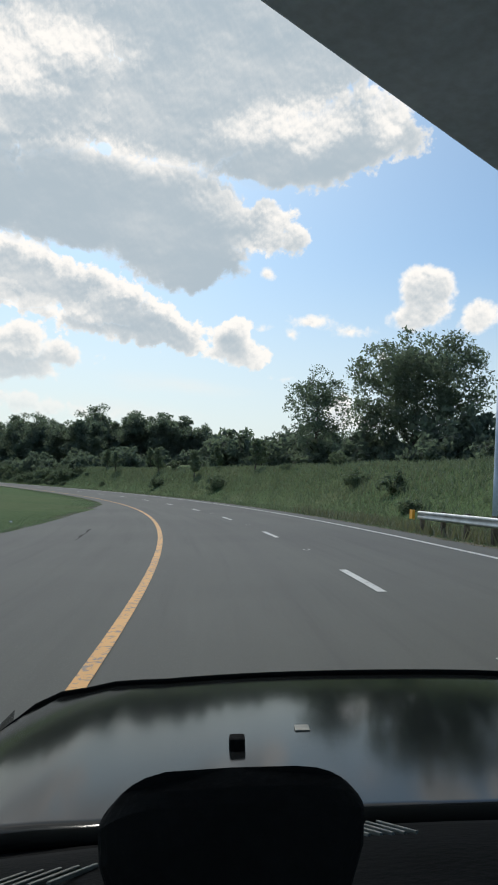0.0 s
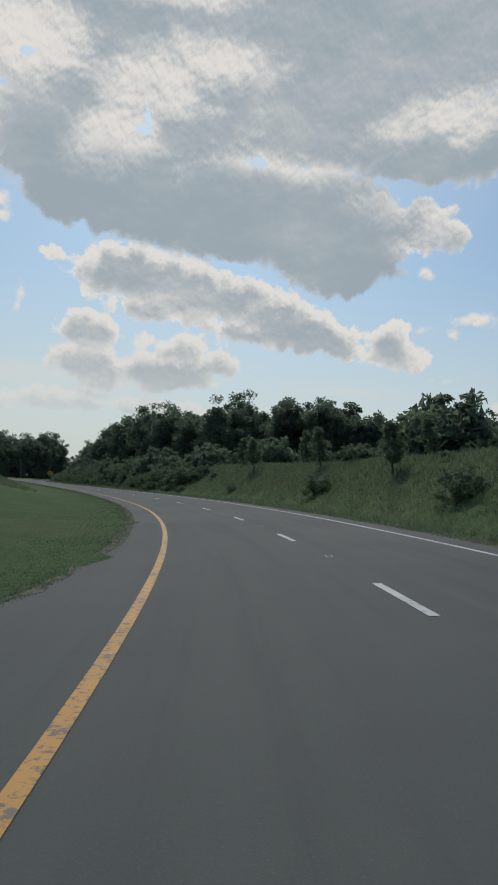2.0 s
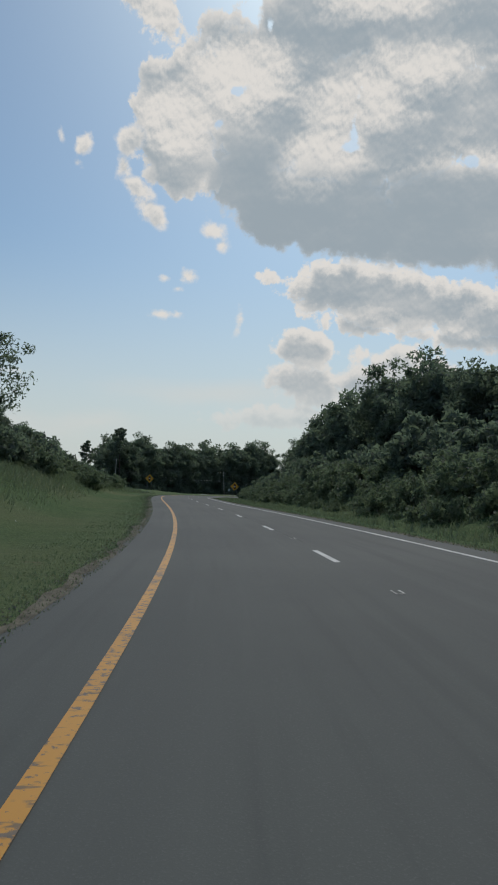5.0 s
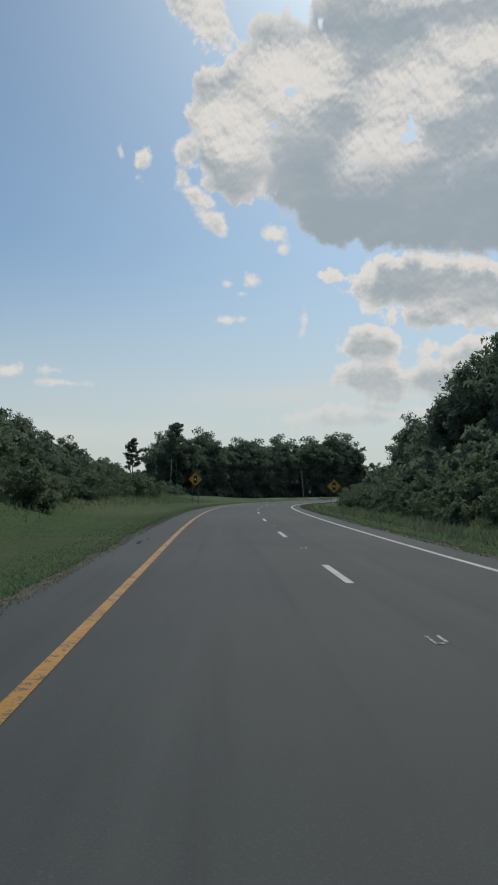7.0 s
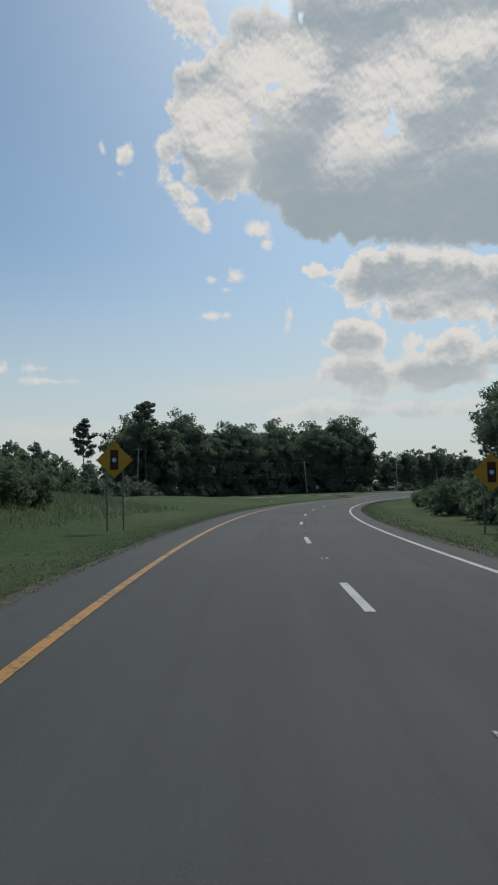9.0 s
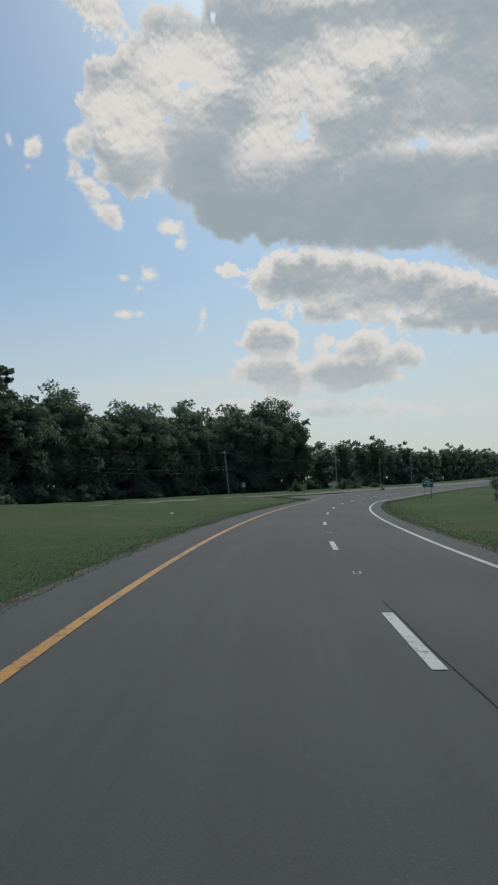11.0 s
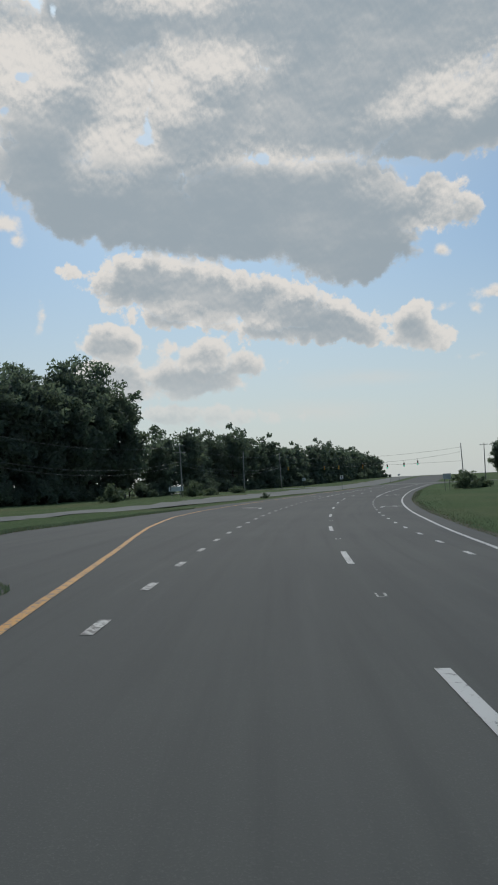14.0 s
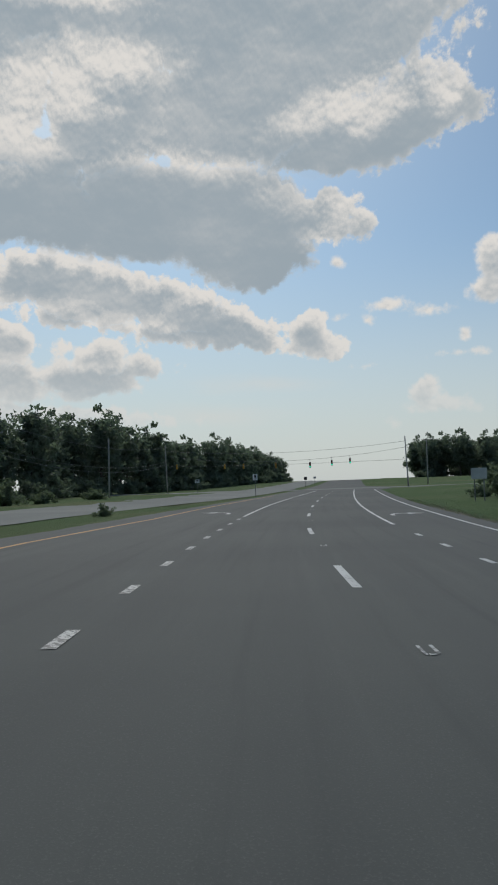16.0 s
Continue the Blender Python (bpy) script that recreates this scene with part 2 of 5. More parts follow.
def plain(name, col, rough=0.6, metal=0.0, vary=0.25, scale=3.0, relief=0.15, spec=0.5):
    """A painted, cast or rusted surface with grain and blotches."""
    m, n, b = material(name, rough, metal, spec)
    p = n.add("ShaderNodeTexCoord").outputs["Object"]
    a, f = n.noise(p, scale, 4.0), n.noise(p, scale * 14, 3.0)
    k = n.math("ADD", n.math("MULTIPLY", a, 0.7), n.math("MULTIPLY", f, 0.3))
    dark = rgb(*[c * (1 - vary) for c in col])
    light = rgb(*[min(1, c * (1 + vary)) for c in col])
    link(n, n.mix(n.ramp(k, 0.3, 0.7, 0, 1), dark, light), b, "Base Color")
    if relief:
        bump(n, b, f, relief, 0.01)
    return m


def asphalt_mat(name, tone=1.0):
    m, n, b = material(name, 0.86, 0.0, 0.4)
    p = n.add("ShaderNodeTexCoord").outputs["Object"]
    grain, mid, wide = n.noise(p, 60.0, 2.0, 0.7), n.noise(p, 1.4, 5.0), n.noise(p, 0.09, 4.0)
    base = n.mix(n.ramp(wide, 0.35, 0.65, 0, 1), rgb(0.078 * tone, 0.084 * tone, 0.077 * tone), rgb(0.094 * tone, 0.100 * tone, 0.090 * tone))
    base = n.mix(n.ramp(mid, 0.45, 0.8, 0.0, 0.15), base, rgb(0.075 * tone, 0.075 * tone, 0.072 * tone))
    base = n.mix(n.ramp(grain, 0.5, 0.8, 0.0, 0.45), base, rgb(0.17 * tone, 0.17 * tone, 0.16 * tone))
    # worn wheel tracks and long streaks run along the lanes
    lane = n.add("ShaderNodeUVMap").outputs[0]
    streak = n.noise(n.add("ShaderNodeVectorMath", {0: lane, 1: (2.2, 0.07, 1.0)}, operation="MULTIPLY").outputs[0], 1.0, 5.0, 0.6)
    base = n.mix(n.ramp(streak, 0.50, 0.72, 0.0, 0.45), base, rgb(0.060 * tone, 0.064 * tone, 0.060 * tone))
    base = n.mix(n.ramp(streak, 0.48, 0.25, 0.0, 0.40), base, rgb(0.115 * tone, 0.120 * tone, 0.110 * tone))
    across = n.add("ShaderNodeSeparateXYZ", {0: lane}).outputs[0]
    wob = n.math("ADD", across, n.math("MULTIPLY", n.math("SUBTRACT", mid, 0.5), 0.5))
    wave = n.math("SINE", n.math("MULTIPLY", wob, 6.2832 / 1.92))
    base = n.mix(n.ramp(wave, 0.1, 1.0, 0.0, 0.10), base, rgb(0.055 * tone, 0.056 * tone, 0.057 * tone))
    link(n, base, b, "Base Color")
    bump(n, b, grain, 0.3, 0.004)
    return m


def paint_mat(name, col, wear, ticks=0.0):
    m, n, b = material(name, 0.6)
    p = n.add("ShaderNodeTexCoord").outputs["Object"]
    chip, dirt = n.noise(p, 9.0, 6.0, 0.7), n.noise(p, 0.8, 3.0)
    base = n.mix(n.ramp(dirt, 0.35, 0.75, 0.0, 0.35), rgb(*col), rgb(*[c * 0.6 for c in col]))
    base = n.mix(n.ramp(n.math("ADD", chip, n.math("MULTIPLY", dirt, 0.2)), 0.72 - wear, 0.78 - wear, 0.0, 0.85), base, rgb(0.09, 0.09, 0.085))
    if ticks:
        # fine cracks across the line
        lane = n.add("ShaderNodeUVMap").outputs[0]
        cross = n.noise(n.add("ShaderNodeVectorMath", {0: lane, 1: (2.5, 6.0, 1.0)}, operation="MULTIPLY").outputs[0], 1.0, 3.0, 0.7)
        base = n.mix(n.ramp(cross, 0.56, 0.66, 0.0, ticks), base, rgb(0.10, 0.085, 0.06))
    link(n, base, b, "Base Color")
    bump(n, b, chip, 0.2, 0.004)
    return m


def leaf_mat(name, dark, light, glow=0.35):
    m = bpy.data.materials.new(name)
    m.use_nodes = True
    n = Net(m.node_tree)
    p = n.add("ShaderNodeTexCoord").outputs["Object"]
    isle = n.add("ShaderNodeNewGeometry").outputs["Random Per Island"]
    tree = n.add("ShaderNodeObjectInfo").outputs["Random"]
    k = n.math("ADD", n.math("MULTIPLY", isle, 0.55), n.math("MULTIPLY", n.noise(p, 0.35, 3.0), 0.5))
    col = n.mix(k, rgb(*dark), rgb(*light))
    col = n.mix(n.math("MULTIPLY", tree, 0.22), col, rgb(light[0] * 1.15, light[1] * 0.95, light[2] * 0.7))
    d = n.add("ShaderNodeBsdfPrincipled", {"Base Color": col, "Roughness": 0.7, "Specular IOR Level": 0.25, "Sheen Weight": 0.35, "Sheen Roughness": 0.7}).outputs[0]
    t = n.add("ShaderNodeBsdfTranslucent", {"Color": n.mix(0.6, col, rgb(0.18, 0.25, 0.15))}).outputs[0]
    n.add("ShaderNodeOutputMaterial", {0: n.add("ShaderNodeMixShader", {0: glow, 1: d, 2: t}).outputs[0]})
    return m


def ground_mat():
    m, n, b = material("grass_ground", 0.95, 0.0, 0.1)
    p = n.add("ShaderNodeTexCoord").outputs["Object"]
    fine, mid, wide = n.noise(p, 7.0, 5.0, 0.7), n.noise(p, 0.55, 5.0, 0.65), n.noise(p, 0.05, 4.0)
    col = n.mix(n.ramp(fine, 0.3, 0.7, 0, 1), rgb(0.048, 0.088, 0.034), rgb(0.112, 0.170, 0.066))
    col = n.mix(n.ramp(mid, 0.45, 0.75, 0.0, 0.45), col, rgb(0.140, 0.180, 0.075))
    col = n.mix(n.ramp(wide, 0.42, 0.70, 0.0, 0.5), col, rgb(0.165, 0.165, 0.085))
    col = n.mix(n.ramp(n.math("ADD", mid, n.math("MULTIPLY", wide, 0.4)), 0.88, 0.98, 0.0, 0.8), col, rgb(0.20, 0.15, 0.10))
    link(n, col, b, "Base Color")
    bump(n, b, n.math("ADD", fine, mid), 0.9, 0.12)
    return m


ASPHALT, ASPHALT_OLD = asphalt_mat("asphalt"), asphalt_mat("asphalt_pale", 1.9)
YELLOW, WHITE = paint_mat("yellow_road_paint", (0.58, 0.265, 0.022), 0.085, 0.8), paint_mat("white_road_paint", (0.56, 0.57, 0.54), 0.05)
WHITE_WORN = paint_mat("worn_white_road_paint", (0.50, 0.51, 0.48), 0.15)
GROUND = ground_mat()
LEAF = leaf_mat("leaves_oak", (0.088, 0.112, 0.082), (0.122, 0.155, 0.112), 0.66)
LEAF_PINE = leaf_mat("needles_pine", (0.060, 0.082, 0.058), (0.095, 0.122, 0.084), 0.55)
LEAF_BUSH = leaf_mat("leaves_bush", (0.090, 0.122, 0.056), (0.140, 0.178, 0.084), 0.55)
WEED = leaf_mat("weed_blades", (0.115, 0.145, 0.062), (0.205, 0.235, 0.110), 0.45)
GRAVEL = plain("roadside_gravel", (0.22, 0.19, 0.16), 0.95, 0.0, 0.4, 20.0, 0.3)
DIRT = plain("verge_dirt", (0.15, 0.135, 0.10), 1.0, 0.0, 0.45, 3.0, 0.8, 0.1)
BLADE = leaf_mat("grass_blades", (0.066, 0.112, 0.044), (0.135, 0.195, 0.082), 0.45)
STRAW = leaf_mat("dry_grass_blades", (0.14, 0.12, 0.05), (0.26, 0.22, 0.10), 0.3)
BARK = plain("bark", (0.095, 0.080, 0.065), 0.95, 0.0, 0.45, 2.0, 0.8)
POLE_WOOD = plain("weathered_pole_wood", (0.36, 0.34, 0.31), 0.9, 0.0, 0.3, 1.5, 0.5)
CONCRETE = plain("concrete", (0.55, 0.62, 0.74), 0.9, 0.0, 0.2, 0.6, 0.3)
STEEL = plain("galvanised_steel", (0.42, 0.44, 0.45), 0.45, 0.85, 0.2, 2.0, 0.1)
STEEL_DULL = plain("dull_galvanised_post", (0.20, 0.21, 0.20), 0.6, 0.5, 0.25, 3.0, 0.1)
WOOD_POST = plain("treated_post", (0.15, 0.12, 0.09), 0.9, 0.0, 0.35, 5.0, 0.4)
SIGN_YELLOW = plain("sign_yellow", (0.78, 0.36, 0.02), 0.45, 0.0, 0.08, 2.0, 0.0)
SIGN_GREEN = plain("sign_green", (0.015, 0.16, 0.10), 0.45, 0.0, 0.12, 2.0, 0.0)
SIGN_WHITE = plain("sign_white", (0.75, 0.75, 0.73), 0.5, 0.0, 0.08, 2.0, 0.0)
SIGN_BACK = plain("sign_back_aluminium", (0.45, 0.46, 0.47), 0.5, 0.7, 0.12, 2.0, 0.05)
BLACK = plain("black_enamel", (0.015, 0.015, 0.016), 0.5, 0.0, 0.2, 4.0, 0.0)
SIGNAL_YELLOW = plain("signal_housing_yellow", (0.55, 0.30, 0.03), 0.5, 0.0, 0.15, 4.0, 0.0)
LENS_RED = plain("red_lens", (0.20, 0.015, 0.01), 0.25, 0.0, 0.1, 4.0, 0.0)
LENS_AMBER = plain("amber_lens", (0.35, 0.16, 0.01), 0.25, 0.0, 0.1, 4.0, 0.0)
WIRE = plain("weathered_wire", (0.15, 0.155, 0.16), 0.5, 0.3, 0.2, 4.0, 0.0)
CABLE = plain("cable_black", (0.03, 0.03, 0.03), 0.6, 0.0, 0.2, 4.0, 0.0)
TAR = plain("crack_tar", (0.060, 0.061, 0.058), 1.0, 0.0, 0.35, 6.0, 0.0, 0.02)


def lit(name, col, power):
    m, n, b = material(name, 0.3)
    b.inputs["Base Color"].default_value = rgb(*col)
    b.inputs["Emission Color"].default_value = rgb(*col)
    b.inputs["Emission Strength"].default_value = power
    return m


LENS_GREEN = lit("green_lens_lit", (0.02, 0.75, 0.45), 1.2)


# ---- mesh helpers ----
def mesh_of(name, verts, faces, mat, smooth=False):
    me = bpy.data.meshes.new(name)
    me.from_pydata(verts, [], faces)
    me.materials.append(mat)
    if smooth:
        me.shade_smooth()
    me.update()
    return me


def part(name, me, parent=None, label="", m=None):
    if isinstance(me, tuple):
        bm, mat = me
        me = bpy.data.meshes.new(name)
        bm.to_mesh(me)
        bm.free()
        me.materials.append(mat)
    ob = new(name, me)
    if parent is not None:
        ob.parent = parent
    if m is not None:
        ob.matrix_basis = m
    if label:
        tagged(ob, label)
    return ob


def box(sx, sy, sz, bevel=0.01, cx=0.0, cy=0.0, cz=0.0):
    bm = bmesh.new()
    bmesh.ops.create_cube(bm, size=1.0, matrix=Matrix.Translation((cx, cy, cz)) @ Matrix.Diagonal((sx, sy, sz, 1)))
    if bevel:
        bmesh.ops.bevel(bm, geom=list(bm.edges), offset=bevel, segments=2, affect="EDGES", profile=0.6)
    return bm


def rod(r1, r2, h, n=12, cx=0.0, cy=0.0, z=0.0, lean=(0.0, 0.0)):
    """A tapered rod up from z, leaning by the given metres at its top."""
    verts, faces = [], []
    for k in range(4):
        f = k / 3
        r = r1 + (r2 - r1) * f
        for i in range(n):
            a = 2 * math.pi * i / n
            verts.append((cx + lean[0] * f + r * math.cos(a), cy + lean[1] * f + r * math.sin(a), z + h * f))
    for k in range(3):
        for i in range(n):
            j = (i + 1) % n
            faces.append((k * n + i, k * n + j, k * n + n + j, k * n + n + i))
    faces += [tuple(range(n))[::-1], tuple(range(3 * n, 4 * n))]
    return verts, faces


def empty(name, m, label, category, group=""):
    ob = new(name)
    ob.empty_display_size = 0.3
    ob.matrix_basis = m
    return tagged(ob, label, category, group)


# ---- the road's line: every 40 m from 80 m behind the start ----
START = (-13.46, -78.69)
HEADING = [-17.77, -8.84, 0.82, 10.7, 20.12, 29.29, 35.51, 37.87, 35.04, 29.17, 22.37, 16.25, 9.85, 3.85, -0.19, -1.31, -1.3, -1.33, -1.32, -1.33, -1.32, -1.32, -1.32, -1.32, -1.32]
LEVEL = [-0.09, -0.09, -0.09, -0.23, -0.43, -0.55, -0.5, -0.38, -0.35, -0.6, -0.93, -1.26, -1.59, -1.78, -1.8, -1.82, -1.82, -1.7, -1.4, -0.9, -0.4, -0.1, 0, 0, 0]
BANKING = [4.25, 4.25, 4.25, 4.03, 3.96, 3.19, 1.39, -0.17, -0.7, -1.32, -1.6, -1.99, -1.91, -1.13, -0.55, -0.0, 0.0, 0.0, 0.0, 0.0, 0.0, 0.0, 0.0, 0.0, 0.0]


def spline(values, at):
    v, at = np.array(values), np.clip(at, 0, len(values) - 1 - 1e-9)
    i = at.astype(int)
    f, g = at - i, lambda k: v[np.clip(k, 0, len(v) - 1)]
    a, b, c, d = g(i - 1), g(i), g(i + 1), g(i + 2)
    return 0.5 * (2 * b + (c - a) * f + (2 * a - 5 * b + 4 * c - d) * f * f + (3 * b - a - 3 * c + d) * f ** 3)


S = np.arange(-80, 881, 1.0)
TURN = np.radians(spline(HEADING, (S + 80) / 40))
half = (TURN[1:] + TURN[:-1]) / 2
RX = START[0] + np.concatenate([[0], np.cumsum(-np.sin(half))])
RY = START[1] + np.concatenate([[0], np.cumsum(np.cos(half))])
RZ, RB = spline(LEVEL, (S + 80) / 40), np.tan(np.radians(spline(BANKING, (S + 80) / 40)))


def line(table, s):
    return np.interp(s, [a for a, _ in table], [b for _, b in table])


# across the road, metres to the right of the yellow line
EDGE_L = [(-80, -7), (20, -7), (28, -6), (45, -4.4), (52, -3.5), (58, -2.7), (63, -1.8), (73, -1.35), (355, -1.4), (366, -1.8), (374, -1.95),
          (381, -2.4), (386, -5.8), (392, -8.7), (398, -9.2), (405, -8.4), (424, -7.4), (436, -7.3), (447, -6.5), (475, -5.2), (512, -4.5), (880, -4.5)]
WHITE_R = [(-80, 7.75), (60, 7.75), (125, 7.6), (200, 7.05), (318, 7.05), (345, 6.76), (371, 6.80), (380, 7.3), (389, 8.0), (405, 8.6), (424, 8.95), (456, 9.4), (540, 9.6),
           (552, 12.0), (578, 12.0), (592, 8.0), (880, 8.0)]
LANE = [(-80, 3.85), (270, 3.86), (300, 3.97), (314, 4.03), (338, 3.95), (350, 3.84), (364, 3.76), (377, 3.70), (390, 3.84), (412, 3.9), (424, 3.75), (436, 3.45), (447, 3.2), (880, 3.2)]
SKIP_R = [(371, 6.6), (380, 6.95), (420, 6.75), (450, 6.4), (545, 6.4)]
YELLOW_L = [(-80, 0), (300, 0), (325, 0.07), (345, 0.02), (357, -0.10), (362, -0.19), (367, -0.36), (372, -0.66), (377, -1.07), (383, -1.68), (389, -2.4), (400, -4.0), (410, -5.1), (420, -5.5), (442, -5.2), (456, -4.3), (500, -3.7), (512, -3.6)]
OPP_IN = [(290, -75), (320, -52), (350, -36), (380, -25), (400, -19.5), (416, -16.5), (438, -13.6), (450, -12.0), (480, -10.0), (512, -6.6), (580, -6.5), (600, -8), (880, -8)]
OPP_OUT = [(290, -83), (320, -59), (350, -42.5), (380, -31), (400, -25), (416, -21.8), (443, -18.5), (475, -20), (512, -19), (880, -18)]


def edge_r(s):
    return line(WHITE_R, s) + 1.0


def ragged(s):
    """How far the pavement's broken edge strays, in metres."""
    return 0.06 * np.sin(s * 0.9) + 0.05 * np.sin(s * 2.3 + 1) + 0.03 * np.sin(s * 5.1)


def on_road(s, l, lift=0.0):
    s = np.asarray(s, float)
    f = lambda v: np.interp(s, S, v)
    h = f(TURN)
    return np.stack([f(RX) + l * np.cos(h), f(RY) + l * np.sin(h), f(RZ) + f(RB) * np.clip(l, -8, 11) + lift + 0 * l], -1)


def smooth(a, b, x):
    t = np.clip((x - a) / (b - a), 0, 1)
    return t * t * (3 - 2 * t)


def nearest(x, y):
    """Station and offset of plan points."""
    out_s, out_l = np.empty(len(x)), np.empty(len(x))
    for k in range(0, len(x), 4000):
        d = (x[k:k + 4000, None] - RX[None, ::4]) ** 2 + (y[k:k + 4000, None] - RY[None, ::4]) ** 2
        i = np.clip(d.argmin(1) * 4, 0, len(S) - 1)
        ax, ay = x[k:k + 4000] - RX[i], y[k:k + 4000] - RY[i]
        out_s[k:k + 4000] = S[i] - np.sin(TURN[i]) * ax + np.cos(TURN[i]) * ay
        out_l[k:k + 4000] = np.cos(TURN[i]) * ax + np.sin(TURN[i]) * ay
    return out_s, out_l


RIGHT_BANK = [(-80, 3.0), (-10, 3.0), (8, 3.2), (40, 4.2), (70, 4.6), (160, 4.6), (190, 3.6), (230, 1.8), (260, 0.7), (300, 0.5), (380, 0.5), (430, 0.1), (880, 0.1)]
LEFT_BANK = [(-80, 0.3), (90, 0.2), (130, 1.4), (170, 3.6), (240, 3.6), (275, 2.0), (310, 0.5), (350, 0.5), (380, 0.2), (880, 0.2)]
HILL = [(-80, 4.5), (140, 5.0), (220, 3.5), (270, 1.0), (300, 0.0), (880, 0.0)]


def ground_at(x, y, cut=0.16):
    x, y = np.atleast_1d(np.asarray(x, float)), np.atleast_1d(np.asarray(y, float))
    s, l = nearest(x, y)
    sc = np.clip(s, -80, 880)
    f = lambda v: np.interp(sc, S, v)
    el, er = line(EDGE_L, sc), edge_r(sc)
    z = f(RZ) + f(RB) * np.clip(l, el, er)
    dr, dl = np.maximum(l - er, 0), np.maximum(el - l, 0)
    # banked road falls back to level ground
    z = z - f(RB) * er * smooth(8, 40, dr) - f(RB) * el * smooth(6, 30, dl)
    z = z - 0.30 * smooth(0.8, 4.0, dr) * (1 - smooth(400, 440, sc)) + line(RIGHT_BANK, sc) * smooth(3.0, 12.5, dr) + line(HILL, sc) * smooth(18, 60, dr)
    z = z - 0.10 * smooth(0.8, 4.0, dl) + line(LEFT_BANK, sc) * smooth(4.0, 15.0, dl)
    z = z + 0.8 * smooth(8, 22, dl) * (1 - smooth(30, 50, dl)) * smooth(250, 290, sc) * (1 - smooth(335, 360, sc))
    rough = np.sin(x * 0.31 + 1.3) * np.sin(y * 0.27) + 0.6 * np.sin(x * 0.83 + y * 0.6) + 0.4 * np.sin(y * 1.3 - x * 0.9)
    z = z + rough * 0.09 * smooth(3, 12, np.maximum(dr, dl)) * (1 - smooth(150, 400, np.maximum(dr, dl)))
    paved, brink = (l > el + 1.4) & (l < er - 1.4), (l > el + 0.1) & (l < er - 0.1)
    oi, oo = line(OPP_IN, sc), line(OPP_OUT, sc)
    opp = (sc > 292) & (l < oi - 0.9) & (l > oo + 0.9)
    cross = np.abs(s - 566) < 5.0
    return z - np.where((s > -79) & (s < 879), np.where(paved | opp | cross, cut, np.where(brink, min(cut, 0.04), 0.0)), 0.0)


def ground1(x, y):
    return float(ground_at(x, y, 0.0)[0])


def place(s, l):
    """A plan point beside the road, and the ground's height there."""
    p = on_road(s, l)
    return float(p[0]), float(p[1]), ground1(p[0], p[1])


# ---- ground, roads ----
def make_ground():
    far = lambda a, b: np.concatenate([[a - 3600, a - 1800, a - 900, a - 450, a - 220, a - 110, a - 50], np.arange(a, b, 2.5), [b + 50, b + 110, b + 220, b + 450, b + 900, b + 1800, b + 3600]])
    xs, ys = far(-330, 120), far(-85, 720)
    gx, gy = np.meshgrid(xs, ys)
    z = ground_at(gx.ravel(), gy.ravel())
    verts = np.stack([gx.ravel(), gy.ravel(), z], 1)
    nx, ny = len(xs), len(ys)
    i, j = np.meshgrid(np.arange(nx - 1), np.arange(ny - 1))
    a = (j * nx + i).ravel()
    faces = np.stack([a, a + 1, a + nx + 1, a + nx], 1)
    ob = part("ground", mesh_of("ground", verts.tolist(), faces.tolist(), GROUND, True))
    tagged(ob, "mown green grass verge and banks with dry patches", "ground", kind="structure")


def ribbon(name, s0, s1, step, cols, mat, lift, label, category, kind="structure", skirt=0.0):
    """A strip along the road; cols are functions of the station that give offsets across."""
    s = np.append(np.arange(s0, s1, step), s1)
    offs = [np.broadcast_to(c(s), s.shape) if callable(c) else np.full(len(s), float(c)) for c in cols]
    rows = [on_road(s, o, lift) for o in offs]
    if skirt:
        rows = [rows[0] - (0, 0, skirt)] + rows + [rows[-1] - (0, 0, skirt)]
        offs = [offs[0]] + offs + [offs[-1]]
    v = np.stack(rows, 1)
    n, m = v.shape[:2]
    i, j = np.meshgrid(np.arange(m - 1), np.arange(n - 1))
    a = (j * m + i).ravel()
    me = mesh_of(name, v.reshape(-1, 3).tolist(), np.stack([a, a + 1, a + m + 1, a + m], 1).tolist(), mat)
    uv = me.uv_layers.new(name="lane")
    o = np.stack(offs, 1).ravel()
    sv = np.repeat(s, m)
    k = np.empty(len(me.loops), int)
    me.loops.foreach_get("vertex_index", k)
    uv.data.foreach_set("uv", np.stack([o[k], sv[k]], 1).astype("f").ravel())
    ob = part(name, me)
    return tagged(ob, label, category, kind=kind)


def flat_strip(name, s0, s1, l0, l1, mat, lift, n=4):
    """The mesh of a short strip on the road, its origin at its middle."""
    s = np.linspace(s0, s1, n)
    la, lb = np.broadcast_to(l0(s) if callable(l0) else l0, s.shape), np.broadcast_to(l1(s) if callable(l1) else l1, s.shape)
    a, b = on_road(s, la, lift), on_road(s, lb, lift)
    c = (a.mean(0) + b.mean(0)) / 2
    v = np.concatenate([a - c, b - c])
    return mesh_of(name, v.tolist(), [(i, n + i, n + i + 1, i + 1) for i in range(n - 1)], mat), Matrix.Translation(Vector(c))


